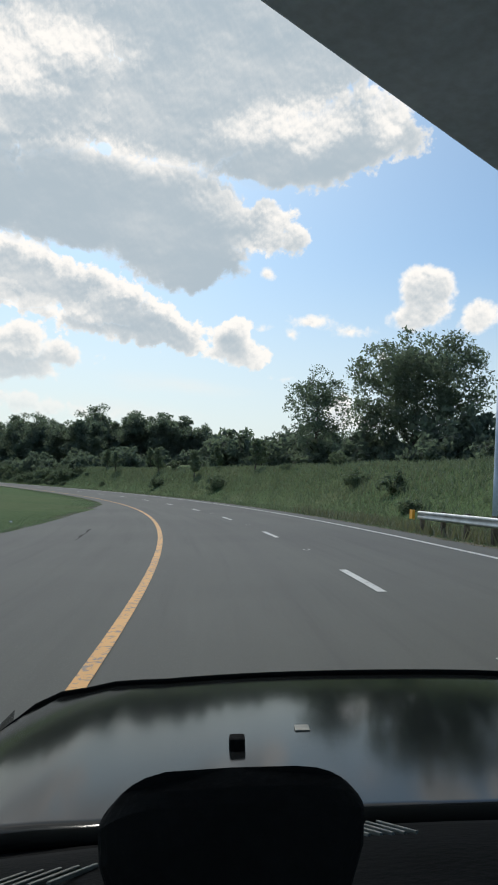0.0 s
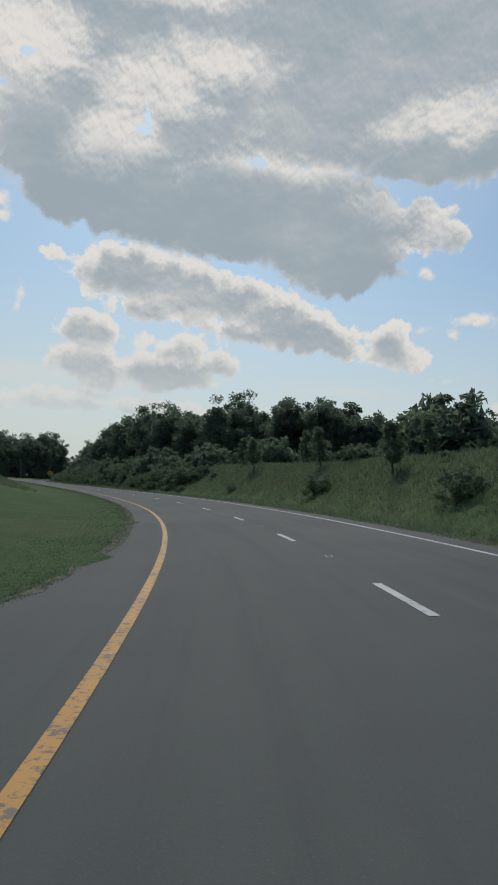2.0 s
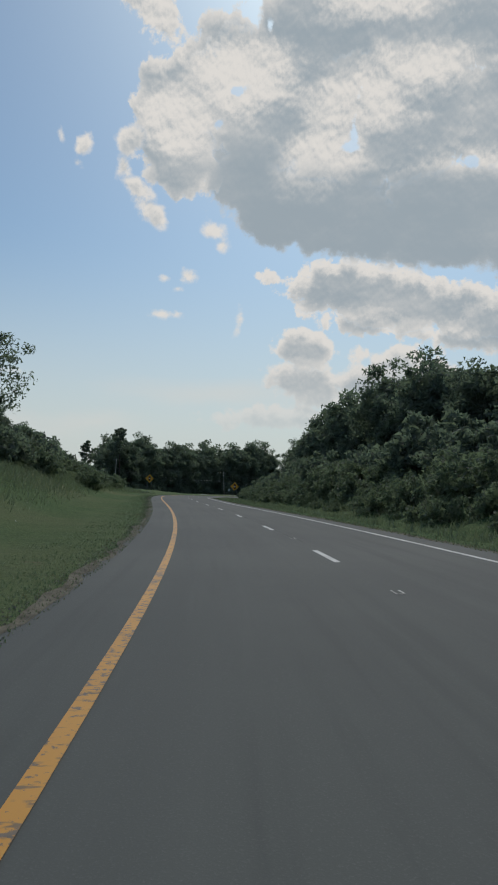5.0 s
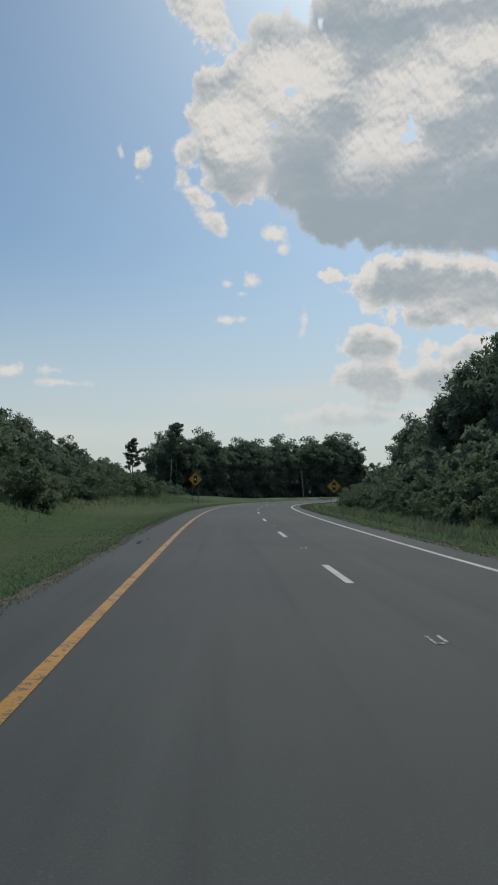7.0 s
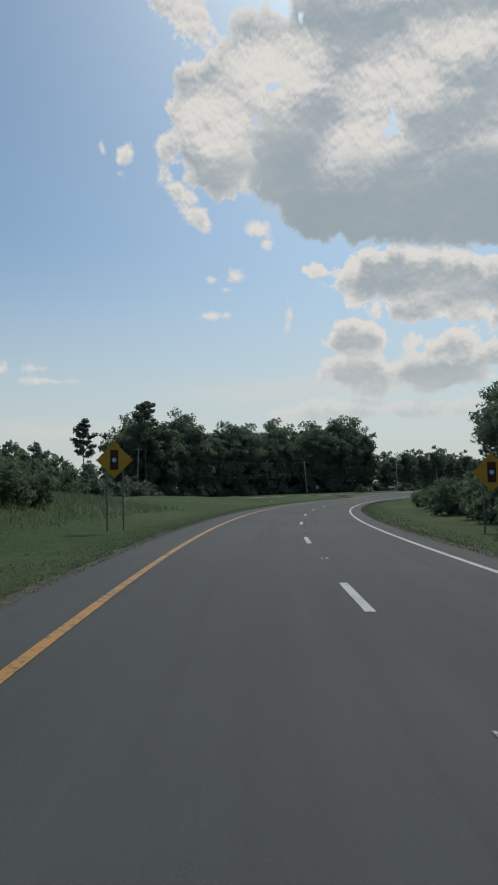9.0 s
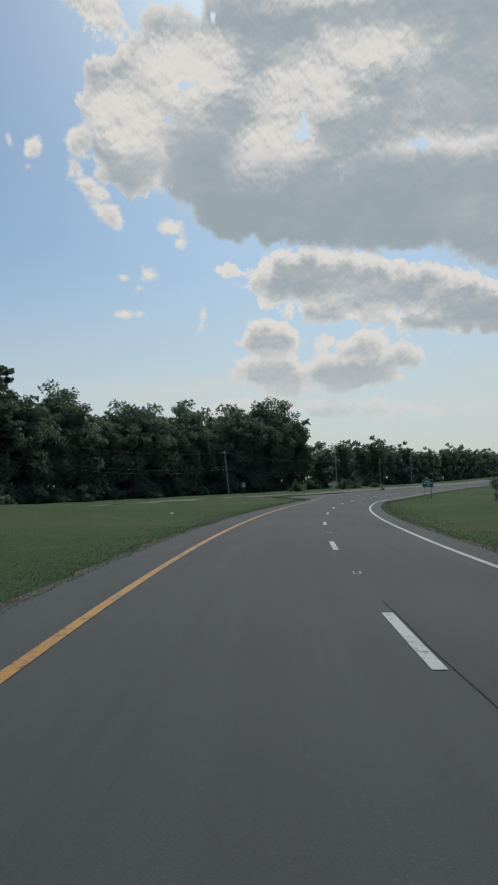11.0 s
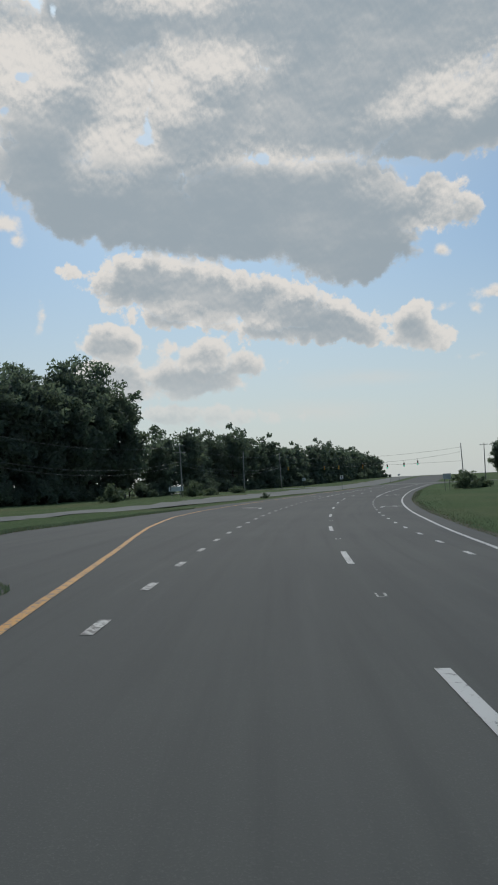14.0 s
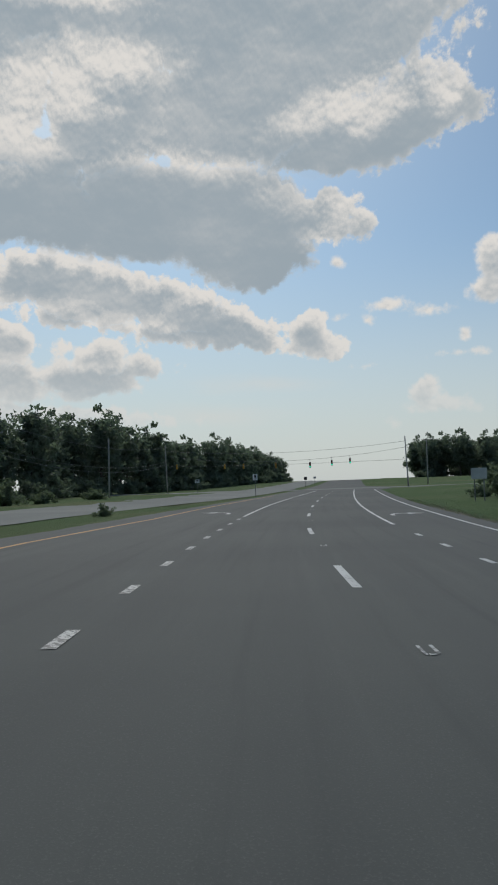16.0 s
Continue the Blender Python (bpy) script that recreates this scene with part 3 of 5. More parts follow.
def make_roads():
    mid = [lambda s, k=k: line(EDGE_L, s) * (1 - k) + edge_r(s) * k for k in (0.2, 0.4, 0.6, 0.8)]
    ribbon("road", -80, 880, 0.8, [lambda s: line(EDGE_L, s) + ragged(s)] + mid + [lambda s: edge_r(s) + ragged(s + 40)], ASPHALT, 0.0,
           "grey weathered asphalt highway with worn wheel tracks", "road", skirt=0.17)
    oi, oo = (lambda s: line(OPP_IN, s)), (lambda s: line(OPP_OUT, s))
    omid = [lambda s, k=k: oi(s) * k + oo(s) * (1 - k) for k in (0.33, 0.66)]
    s = np.arange(292, 880.1, 3.0)

    def opp_z(s_, l_):
        p = on_road(s_, l_)
        p[:, 2] = ground_at(p[:, 0], p[:, 1], 0.0) + 0.03
        return p
    cols = [oo] + omid + [oi]
    rows = np.stack([opp_z(s, c(s)) for c in cols], 1)
    m = rows.shape[1]
    i, j = np.meshgrid(np.arange(m - 1), np.arange(len(s) - 1))
    a = (j * m + i).ravel()
    ob = part("opposite_road", mesh_of("opposite_road", rows.reshape(-1, 3).tolist(), np.stack([a, a + 1, a + m + 1, a + m], 1).tolist(), ASPHALT_OLD, True))
    tagged(ob, "pale asphalt roadway beyond the grass median", "road", kind="structure")
    for name, s0, s1, l0, l1, lab in (("cross_street", 559.5, 572.5, -150.0, 150.0, "pale asphalt cross street at the junction"),):
        ls, ss = np.linspace(l0, l1, 60), np.linspace(s0, s1, 9)
        v = np.concatenate([on_road(a, ls) for a in ss])
        v[:, 2] = ground_at(v[:, 0], v[:, 1], 0.0) + 0.012
        f = [(j * 60 + k, j * 60 + k + 1, j * 60 + 61 + k, j * 60 + 60 + k) for j in range(8) for k in range(59)]
        ob = part(name, mesh_of(name, v.tolist(), f, ASPHALT_OLD if name == "cross_street" else ASPHALT, True))
        tagged(ob, lab, "road", kind="structure")
    seam = lambda s: line(LANE, s) + 0.13 + 0.03 * np.sin(s * 0.35) + 0.015 * np.sin(s * 1.9)
    for s0, s1 in ((96, 128), (152, 176), (206, 233), (262, 300), (350, 364)):
        ribbon("crack_seam", s0, s1, 1.0, [lambda s: seam(s) - 0.006, lambda s: seam(s) + 0.006], TAR, 0.005, "thin dark crack along the lane joint", "road crack")
    for s0, s1, l0, l1 in ((24, 30, -2.75, -2.7), (204.8, 206.0, -0.9, -0.6), (206.6, 207.4, -0.8, -0.7)):
        me, m = flat_strip("patch_stain", s0, s1, lambda s: l0 + 0.05 * np.sin(s * 2.1), lambda s: l0 + 0.06 + 0.4 * (l1 - l0) * np.abs(np.sin(s * 1.3)), TAR, 0.005, 13)
        tagged(part("patch_stain", me, None, "", m), "dark cracked patch on the shoulder", "road stain", kind="structure")
    yl = lambda s: line(YELLOW_L, s)
    ribbon("yellow_edge_line", -80, 512, 2.0, [lambda s: yl(s) - 0.05, lambda s: yl(s) + 0.11], YELLOW, 0.008, "worn yellow painted edge line", "road marking")
    wr = lambda s: line(WHITE_R, s)
    ribbon("white_edge_line", -80, 545, 2.0, [lambda s: wr(s) - 0.075, lambda s: wr(s) + 0.075], WHITE, 0.008, "white painted edge line beside the shoulder", "road marking")
    ribbon("turn_lane_line", 457, 545, 2.0, [-0.07, 0.07], WHITE, 0.008, "solid white line of a turn lane", "road marking")
    ribbon("right_turn_line", 449, 545, 2.0, [6.33, 6.47], WHITE, 0.008, "solid white line of the outer turn lane", "road marking")


def make_dashes():
    ends = [(0, 87.8), (4, 136.8), (10, 210.8), (16, 286.6), (17, 299.0), (18, 312.0), (19, 325.0), (20, 338.0), (21, 350.2), (23, 375.7), (24, 388.0), (29, 447.5), (60, 820.0)]
    ln = lambda s: line(LANE, s)
    for k in range(-11, 37):
        far_end = float(line(ends, k)) if k >= 0 else 87.8 + 12.25 * k
        me, m = flat_strip("lane_dash", far_end - 3.05, far_end, lambda s: ln(s) - 0.075, lambda s: ln(s) + 0.075, WHITE, 0.008)
        tagged(part("lane_dash", me, None, "", m), "worn white painted lane dash on the asphalt", "road marking", "white lane dashes")
        q = far_end + 4.6
        bars = [(q - 0.2, q + 0.2, 0.0, 0.035), (q - 0.15, q + 0.22, 0.13, 0.17), (q - 0.21, q - 0.15, 0.05, 0.12)]
        v = [on_road(a, float(ln(a)) + b, 0.008) for s0, s1, l0, l1 in bars for a, b in ((s0, l0), (s0, l1), (s1, l1), (s1, l0))]
        c = np.mean(v, 0)
        me, m = mesh_of("marker_patch", [tuple(p - c) for p in v], [(0, 1, 2, 3), (4, 5, 6, 7), (8, 9, 10, 11)], WHITE_WORN), Matrix.Translation(Vector(c))
        tagged(part("marker_patch", me, None, "", m), "small scuffed white reflector patch between lane dashes", "road marking", "reflector patches")
    for k in range(22):
        q = 377.3 + 3.65 * k
        me, m = flat_strip("skip_dash", q, q + 0.95, -0.07, 0.09, WHITE_WORN, 0.008, 2)
        tagged(part("skip_dash", me, None, "", m), "short worn white skip dash of the inner turn lane", "road marking", "inner skip dashes")
        q = 372.0 + 3.75 * k
        if q < 447:
            sr = lambda s: line(SKIP_R, s)
            me, m = flat_strip("skip_dash", q, q + 0.9, lambda s: sr(s) - 0.07, lambda s: sr(s) + 0.07, WHITE, 0.008, 2)
            tagged(part("skip_dash", me, None, "", m), "short white skip dash of the outer turn lane", "road marking", "outer skip dashes")
    for s0, l0, side in ((422.8, -1.75, -1), (460, -1.2, -1), (422, 7.2, 1), (456, 7.2, 1)):
        # shaft along the lane that curves to the side, and its head
        bend = [(0.0, 0.0), (0.75, 0.02), (1.35, 0.10), (1.75, 0.30), (1.95, 0.58), (2.02, 0.90)]
        pts = []
        for i, (a, b) in enumerate(bend):
            (pa, pb), (qa, qb) = bend[max(i - 1, 0)], bend[min(i + 1, 5)]
            g = math.hypot(qa - pa, qb - pb)
            na, nb = -(qb - pb) / g * 0.13, (qa - pa) / g * 0.10
            pts += [(a + na, b + nb), (a - na, b - nb)]
        pts += [(2.62, 0.88), (1.42, 0.88), (2.02, 1.75)]
        v = [on_road(s0 + a, l0 + side * b, 0.008) for a, b in pts]
        c = np.mean(v, 0)
        me = mesh_of("turn_arrow", [tuple(p - c) for p in v], [(2 * i, 2 * i + 1, 2 * i + 3, 2 * i + 2) for i in range(5)] + [(12, 13, 14)], WHITE)
        tagged(part("turn_arrow", me, None, "", Matrix.Translation(Vector(c))), "white painted turn arrow on the lane", "road marking", "turn arrows")


make_ground()
make_roads()
make_dashes()


# ---- plants ----
def tubes(paths, n=6):
    """Tapered limbs: each path is a list of (x, y, z, radius)."""
    verts, faces = [], []
    for path in paths:
        base = len(verts)
        for k, (x, y, z, r) in enumerate(path):
            a = Vector(path[max(k - 1, 0)][:3])
            b = Vector(path[min(k + 1, len(path) - 1)][:3])
            t = (b - a).normalized()
            u = t.orthogonal().normalized()
            w = t.cross(u)
            for i in range(n):
                g = 2 * math.pi * i / n
                verts.append(tuple(Vector((x, y, z)) + (u * math.cos(g) + w * math.sin(g)) * r))
        for k in range(len(path) - 1):
            for i in range(n):
                j = (i + 1) % n
                faces.append((base + k * n + i, base + k * n + j, base + (k + 1) * n + j, base + (k + 1) * n + i))
    return verts, faces


def leaves(rng, centres, radii, count, size, flat=0.75):
    """Leaf sprays: small pointed leaves scattered through balls of uneven size."""
    c = np.repeat(np.array(centres), count, 0)
    r = np.repeat(np.array(radii), count)
    d = rng.normal(size=(len(c), 3))
    d /= np.linalg.norm(d, axis=1)[:, None]
    d *= (rng.random(len(c)) ** 0.45 * r)[:, None]
    d[:, 2] *= flat
    p = c + d
    a = rng.normal(size=p.shape)
    a /= np.linalg.norm(a, axis=1)[:, None]
    b = np.cross(a, rng.normal(size=p.shape))
    b /= np.linalg.norm(b, axis=1)[:, None]
    h = size * (0.6 + 0.8 * rng.random(len(p)))[:, None]
    q = np.stack([p - a * h + b * h * 0.42, p + a * h, p - a * h * 0.75 - b * h * 0.62], 1).reshape(-1, 3)
    f = np.arange(len(q)).reshape(-1, 3)
    return q.tolist(), f.tolist()


def limb(rng, start, way, length, r, bend=0.35, steps=4):
    p, out = Vector(start), [(*start, r)]
    w = Vector(way).normalized()
    for k in range(steps):
        w = (w + Vector(rng.normal(size=3)) * bend * 0.5 + Vector((0, 0, 0.12))).normalized()
        p = p + w * (length / steps)
        out.append((*p, r * (1 - (k + 1) / (steps + 0.5))))
    return out


def broadleaf(seed, height, radius, clear, count=62, size=0.37, mat=LEAF, clumps=88, cap=0.86, tuft=1.0, gap=-9.0):
    """Trunk and crown meshes of a leafy tree: clear is the height of bare trunk."""
    rng = np.random.default_rng(seed)
    r0 = height * 0.017
    top = height * 0.72
    trunk = [(0, 0, -0.3, r0 * 1.5), (0.05, 0.0, 0.5, r0 * 1.1)]
    x = y = 0.0
    for k in range(1, 6):
        x, y = x + rng.normal() * 0.12, y + rng.normal() * 0.12
        trunk.append((x, y, top * k / 5, r0 * (1.05 - 0.17 * k)))
    paths, centres, radii = [trunk], [], []
    for k in range(15):
        f = clear / height + (0.70 - clear / height) * (k + rng.random()) / 15
        g = k * 2.4 + rng.random()
        z = f * height
        reach = radius * (0.5 + 0.4 * rng.random()) * (1.0 if f < 0.5 else 0.6)
        l = limb(rng, (x * f, y * f, z), (math.cos(g), math.sin(g), 0.45 + 0.8 * f), reach * 1.05, r0 * 0.42 * (1.1 - f))
        paths.append(l)
        for q in l[2:]:
            centres.append((q[0], q[1], q[2]))
            radii.append(radius * tuft * (0.22 + 0.12 * rng.random()))
    while len(centres) < clumps:
        d = rng.normal(size=3)
        d /= np.linalg.norm(d)
        h = (height - clear) / 2
        k = 0.45 + (cap - 0.41) * rng.random()
        if math.sin(d[0] * 4.1 + seed) + math.sin(d[1] * 4.7 + 2 * seed) + math.sin(d[2] * 5.3) < gap:
            continue
        wob = 1 + 0.22 * math.sin(3 * math.atan2(d[1], d[0]) + seed) + 0.12 * math.sin(5 * d[2] + seed)
        centres.append((x * 0.7 + d[0] * radius * k * wob, y * 0.7 + d[1] * radius * k * wob, clear + h + d[2] * h * k * wob))
        radii.append(radius * tuft * (0.18 + 0.17 * rng.random()))
    h = (height - clear) / 2
    for k, q in enumerate(centres):
        d = Vector(((q[0] - x * 0.7) / radius, (q[1] - y * 0.7) / radius, (q[2] - clear - h) / h))
        if d.length > cap:
            d *= cap / d.length
            centres[k] = (x * 0.7 + d.x * radius, y * 0.7 + d.y * radius, clear + h + d.z * h)
    v, f = leaves(rng, centres, radii, count, size)
    return mesh_of("trunk", *tubes(paths), BARK, True), mesh_of("crown", v, f, mat)


def pine(seed, height):
    rng = np.random.default_rng(seed)
    r0 = height * 0.012
    trunk = [(math.sin(k * 0.7 + seed) * 0.15, math.cos(k * 0.9) * 0.12, -0.3 + (height + 0.2) * k / 7, r0 * (1.1 - k * 0.13)) for k in range(8)]
    paths, centres, radii = [trunk], [], []
    for k in range(22):
        f = 0.52 + 0.47 * (k + rng.random()) / 22
        g = k * 2.4 + rng.random()
        reach = height * 0.17 * (1.15 - (f - 0.52) / 0.48 * 0.75) * (0.5 + 0.7 * rng.random())
        l = limb(rng, (0, 0, f * height), (math.cos(g), math.sin(g), 0.12), reach, r0 * 0.3, 0.25)
        paths.append(l)
        for q in l[2:]:
            centres.append((q[0], q[1], q[2] + 0.15))
            radii.append(height * 0.038 * (0.8 + 0.6 * rng.random()))
    v, f = leaves(rng, centres, radii, 60, 0.24, 0.5)
    return mesh_of("trunk", *tubes(paths), BARK, True), mesh_of("crown", v, f, LEAF_PINE)


def shrub(seed, height, radius, mat=LEAF_BUSH, clumps=26, count=70, size=0.13):
    rng = np.random.default_rng(seed)
    paths, centres, radii = [], [], []
    for k in range(7):
        g = k * 0.9 + rng.random()
        l = limb(rng, (0, 0, -0.1), (math.cos(g) * 0.6, math.sin(g) * 0.6, 1.0), height * (0.6 + 0.4 * rng.random()), 0.035)
        paths.append(l)
        centres += [q[:3] for q in l[1:]]
    while len(centres) < clumps + 28:
        a, k = rng.random() * 6.28, rng.random() ** 0.5
        centres.append((math.cos(a) * radius * k, math.sin(a) * radius * k, height * (0.12 + 0.75 * rng.random() * (1.05 - k * 0.6))))
    radii = [radius * (0.16 + 0.2 * rng.random()) for _ in centres]
    v, f = leaves(rng, centres, radii, count, size)
    return mesh_of("stems", *tubes(paths, 5), BARK, True), mesh_of("foliage", v, f, mat)


TREES = {}


def plant(kind, meshes, s, l, scale=1.0, turn=0.0, label="", category="tree", group="", names=("trunk", "crown"), wide=1.0, sink=0.0):
    x, y, z = place(s, l)
    m = pose(x, y, z - sink, 0, 0, turn) @ Matrix.Diagonal((scale * wide, scale * wide, scale, 1))
    ob = empty(kind, m, label, category, group)
    part(names[0], meshes[0], ob)
    part(names[1], meshes[1], ob)
    return ob


OAKS = [broadleaf(3, 17, 5.2, 1.8, 76, 0.32), broadleaf(5, 15, 4.8, 1.0, 76, 0.32), broadleaf(8, 19, 5.4, 2.5, 76, 0.32), broadleaf(11, 13, 5.0, 0.8, 76, 0.32), broadleaf(14, 16, 4.4, 1.5, 76, 0.32)]
FAR_OAKS = [broadleaf(73, 16, 5.0, 1.2, 34, 0.46), broadleaf(75, 18, 5.2, 1.6, 34, 0.46), broadleaf(78, 14, 4.8, 0.8, 34, 0.46)]
PINES = [pine(4, 20), pine(9, 17)]
AIRY = broadleaf(21, 19, 6.4, 2.0, count=64, size=0.22, clumps=120, cap=0.98, tuft=0.72, gap=-0.6)
GRAND = broadleaf(31, 21, 10.4, 1.2, count=84, size=0.26, clumps=300, cap=0.90, tuft=0.62, gap=-1.6)
SAPLING = broadleaf(41, 5, 1.3, 0.6, count=30, size=0.16, mat=LEAF_BUSH, clumps=36)
SHRUBS = [shrub(51, 2.2, 1.7, count=34, size=0.15), shrub(53, 1.6, 1.5, count=34, size=0.15), shrub(57, 3.0, 1.8, count=34, size=0.15)]
THICKETS = [shrub(61, 4.8, 3.6, LEAF, 28, 34, 0.32), shrub(63, 3.8, 3.2, LEAF, 28, 34, 0.36), shrub(67, 6.0, 3.4, LEAF, 32, 34, 0.38)]
rnd = random.Random(7)


def woods(name, group, label, s0, s1, ds, l0, l1, rows, kinds, tall=(0.85, 1.15), wide=1.0, skew=0.0):
    """A stand of trees beside the road, in uneven rows."""
    for r in range(rows):
        s = s0 + r * skew + rnd.random() * ds
        while s < s1:
            f = (s - s0) / max(1, s1 - s0)
            l = l0 + (l1 - l0) * f + (r * 6.0 + rnd.uniform(-1.8, 1.8)) * (1 if l0 > 0 else -1)
            plant(name, kinds[rnd.randrange(len(kinds))], s, l, rnd.uniform(*tall), rnd.uniform(0, 360), label, "tree", group, wide=wide)
            s += ds * rnd.uniform(0.75, 1.3)


def bushes(name, group, label, s0, s1, ds, l0, l1, spread, kinds, size=(0.7, 1.2)):
    s = s0
    while s < s1:
        f = (s - s0) / max(1, s1 - s0)
        plant(name, kinds[rnd.randrange(len(kinds))], s, l0 + (l1 - l0) * f + rnd.uniform(-spread, spread), rnd.uniform(*size), rnd.uniform(0, 360),
              label, "bush", group, ("stems", "foliage"), sink=0.1)
        s += ds * rnd.uniform(0.6, 1.4)


plant("broad_oak_tree", GRAND, 87.2, 45.0, 1.0, 40, "very large spreading oak with blue-green crown on the bank")
plant("airy_tree", AIRY, 101, 38.4, 0.98, 10, "tall thin-leaved tree with gaps in its crown")
woods("oak_tree", "trees beside the big oak", "leafy tree beside the big oak on the bank", 66, 96, 10.0, 62, 58, 1, OAKS, (0.36, 0.5))
woods("oak_tree", "woods on the bank", "dark leafy tree at the edge of the woods on the bank", 196, 290, 6.0, 37, 27, 2, OAKS, (0.92, 1.12))
woods("oak_tree", "woods on the hill", "dark leafy tree in the woods on the hill", 198, 285, 7.5, 64, 42, 4, OAKS, (1.02, 1.24))
woods("roadside_tree", "trees by the verge", "dense dark leafy tree near the road", 280, 335, 7.0, 27, 26, 1, OAKS, (0.6, 0.8))
woods("block_tree", "tall woods beyond the field", "tall dark tree in a dense stand beyond the field", 390, 472, 6.0, -66, -58, 3, OAKS, (1.26, 1.42), skew=9.0)
woods("block_tree", "tall woods beyond the field", "tall dark tree in a dense stand beyond the field", 472, 515, 5.2, -58, -53, 3, OAKS, (1.5, 1.68))
woods("far_road_tree", "woods along the far road", "dark tree in the wood along the far road", 524, 800, 9.0, -52, -32, 2, FAR_OAKS, (0.84, 1.12))
woods("junction_tree", "trees beyond the junction", "dark rounded tree beyond the junction", 752, 792, 15.0, 34, 40, 9, FAR_OAKS, (1.1, 1.35))
woods("bank_tree", "young trees on the inner bank", "young leafy tree on the inner bank", 215, 366, 7.0, -30, -54, 2, FAR_OAKS, (0.42, 0.6))
plant("verge_tree", AIRY, 212, -21, 0.95, 70, "tall tree with a high open crown on the inner bank")
for s, l, k in ((419, -80, 1.32), (396, -60, 1.2), (371, -58, 1.0), (379, -57, 0.7), (404, -66, 1.28), (590, -48, 0.8)):
    plant("pine_tree", PINES[int(s) % 2], s, l, k, s * 7.0, "tall pine with a bare trunk and flat tufted crown", group="pines")
bushes("thicket", "undergrowth of the hill woods", "dense dark undergrowth at the foot of the woods", 165, 300, 4.2, 36, 22, 2.5, THICKETS)
bushes("thicket", "undergrowth beyond the field", "dense dark undergrowth at the foot of tall trees", 383, 510, 3.6, -62, -52, 1.5, THICKETS, (0.7, 1.1))
bushes("thicket", "undergrowth beyond the field", "dense dark undergrowth at the foot of tall trees", 383, 512, 5.5, -73, -62, 2.0, THICKETS, (0.8, 1.2))
bushes("thicket", "undergrowth in the gap of the woods", "dense dark undergrowth in a gap of the woods", 364, 394, 2.2, -70, -74, 6.0, THICKETS, (0.9, 1.2))
bushes("thicket", "undergrowth of the far road", "dense dark undergrowth along the far road", 512, 800, 7.5, -49, -28, 2.0, THICKETS, (0.8, 1.2))
bushes("thicket", "undergrowth of the inner bank", "dense green undergrowth on the inner bank", 185, 385, 4.5, -24, -52, 4.0, THICKETS, (0.7, 1.1))
bushes("thicket", "bushes along the inner bank", "dense green bushes along the inner bank", 195, 315, 3.6, -15, -27, 2.0, THICKETS, (0.6, 0.95))
bushes("thicket", "undergrowth past the junction", "dense bushes below trees past the junction", 745, 792, 3.0, 32, 70, 8.0, THICKETS, (0.8, 1.1))
bushes("thicket", "undergrowth by the oak", "dark bushes below the big oak", 58, 130, 2.8, 46, 36, 6.0, THICKETS, (0.9, 1.5))
woods("oak_tree", "far woods on the hill", "dark leafy tree in the far woods on the hill", 158, 204, 5.5, 104, 74, 4, FAR_OAKS, (0.62, 0.85))
bushes("thicket", "undergrowth of the far hill woods", "dense dark undergrowth at the foot of the hill woods", 150, 202, 2.6, 92, 52, 5.0, THICKETS, (0.8, 1.2))
bushes("thicket", "tall bushes by the outer verge", "tall dense dark bushes by the outer verge", 158, 300, 2.6, 20, 19, 1.6, THICKETS, (0.5, 0.85))
bushes("shrub", "bushes by the outer verge", "dense dark green bush by the outer verge", 152, 300, 1.7, 16, 15.5, 1.3, SHRUBS, (0.75, 1.2))
bushes("thicket", "tall bushes by the inner verge", "tall dense bushes on the inner bank above the verge", 212, 312, 2.6, -16.5, -27, 1.6, THICKETS, (0.75, 1.1))
bushes("shrub", "bushes by the inner verge", "dense green bush above the inner verge", 206, 305, 1.8, -13, -22, 1.3, SHRUBS, (0.8, 1.25))
woods("bank_tree", "young trees on the inner bank", "young leafy tree on the inner bank", 228, 312, 5.0, -23, -34, 2, OAKS, (0.42, 0.58))
bushes("shrub", "low bushes by the inner verge", "low green bush at the edge of the inner verge", 222, 280, 1.5, -9.2, -12.2, 0.8, SHRUBS, (0.55, 1.0))
bushes("shrub", "low bushes by the outer verge", "low dark green bush at the edge of the outer verge", 150, 262, 2.6, 13.2, 14.0, 0.8, SHRUBS, (0.45, 0.8))
bushes("shrub", "shrubs on the outer bank", "green shrub among tall weeds on the bank", 22, 255, 9.0, 17, 19, 4.0, SHRUBS, (0.4, 0.8))
bushes("shrub", "verge shrubs", "dense green shrub by the verge", 190, 330, 3.0, 20, 17, 2.5, SHRUBS, (0.9, 1.5))
bushes("shrub", "shrubs on the inner bank", "green shrub on the inner bank", 150, 300, 3.6, -15, -24, 4.0, SHRUBS, (0.6, 1.2))
for s, l in ((118, 19), (100, 17.5), (128, 22), (84, 19.5), (92, 24), (108, 25), (136, 18.5), (146, 21)):
    plant("sapling", SAPLING, s, l, 1.0, s * 3.0, "slim pale green sapling on the bank", "tree", "saplings")
for s, l, k in ((476, 17, 1.0), (481, 16.4, 0.8), (478, 19, 1.1), (425, 21, 1.0), (430, 22, 0.9), (462, -8.6, 0.35), (468, -33, 1.2), (495, -31, 1.3), (505, -31, 1.1), (520, -30, 1.2)):
    plant("shrub", SHRUBS[int(s) % 3], s, l, k, s * 5.0, "low green shrub on the verge", "bush", "verge bushes", ("stems", "foliage"))


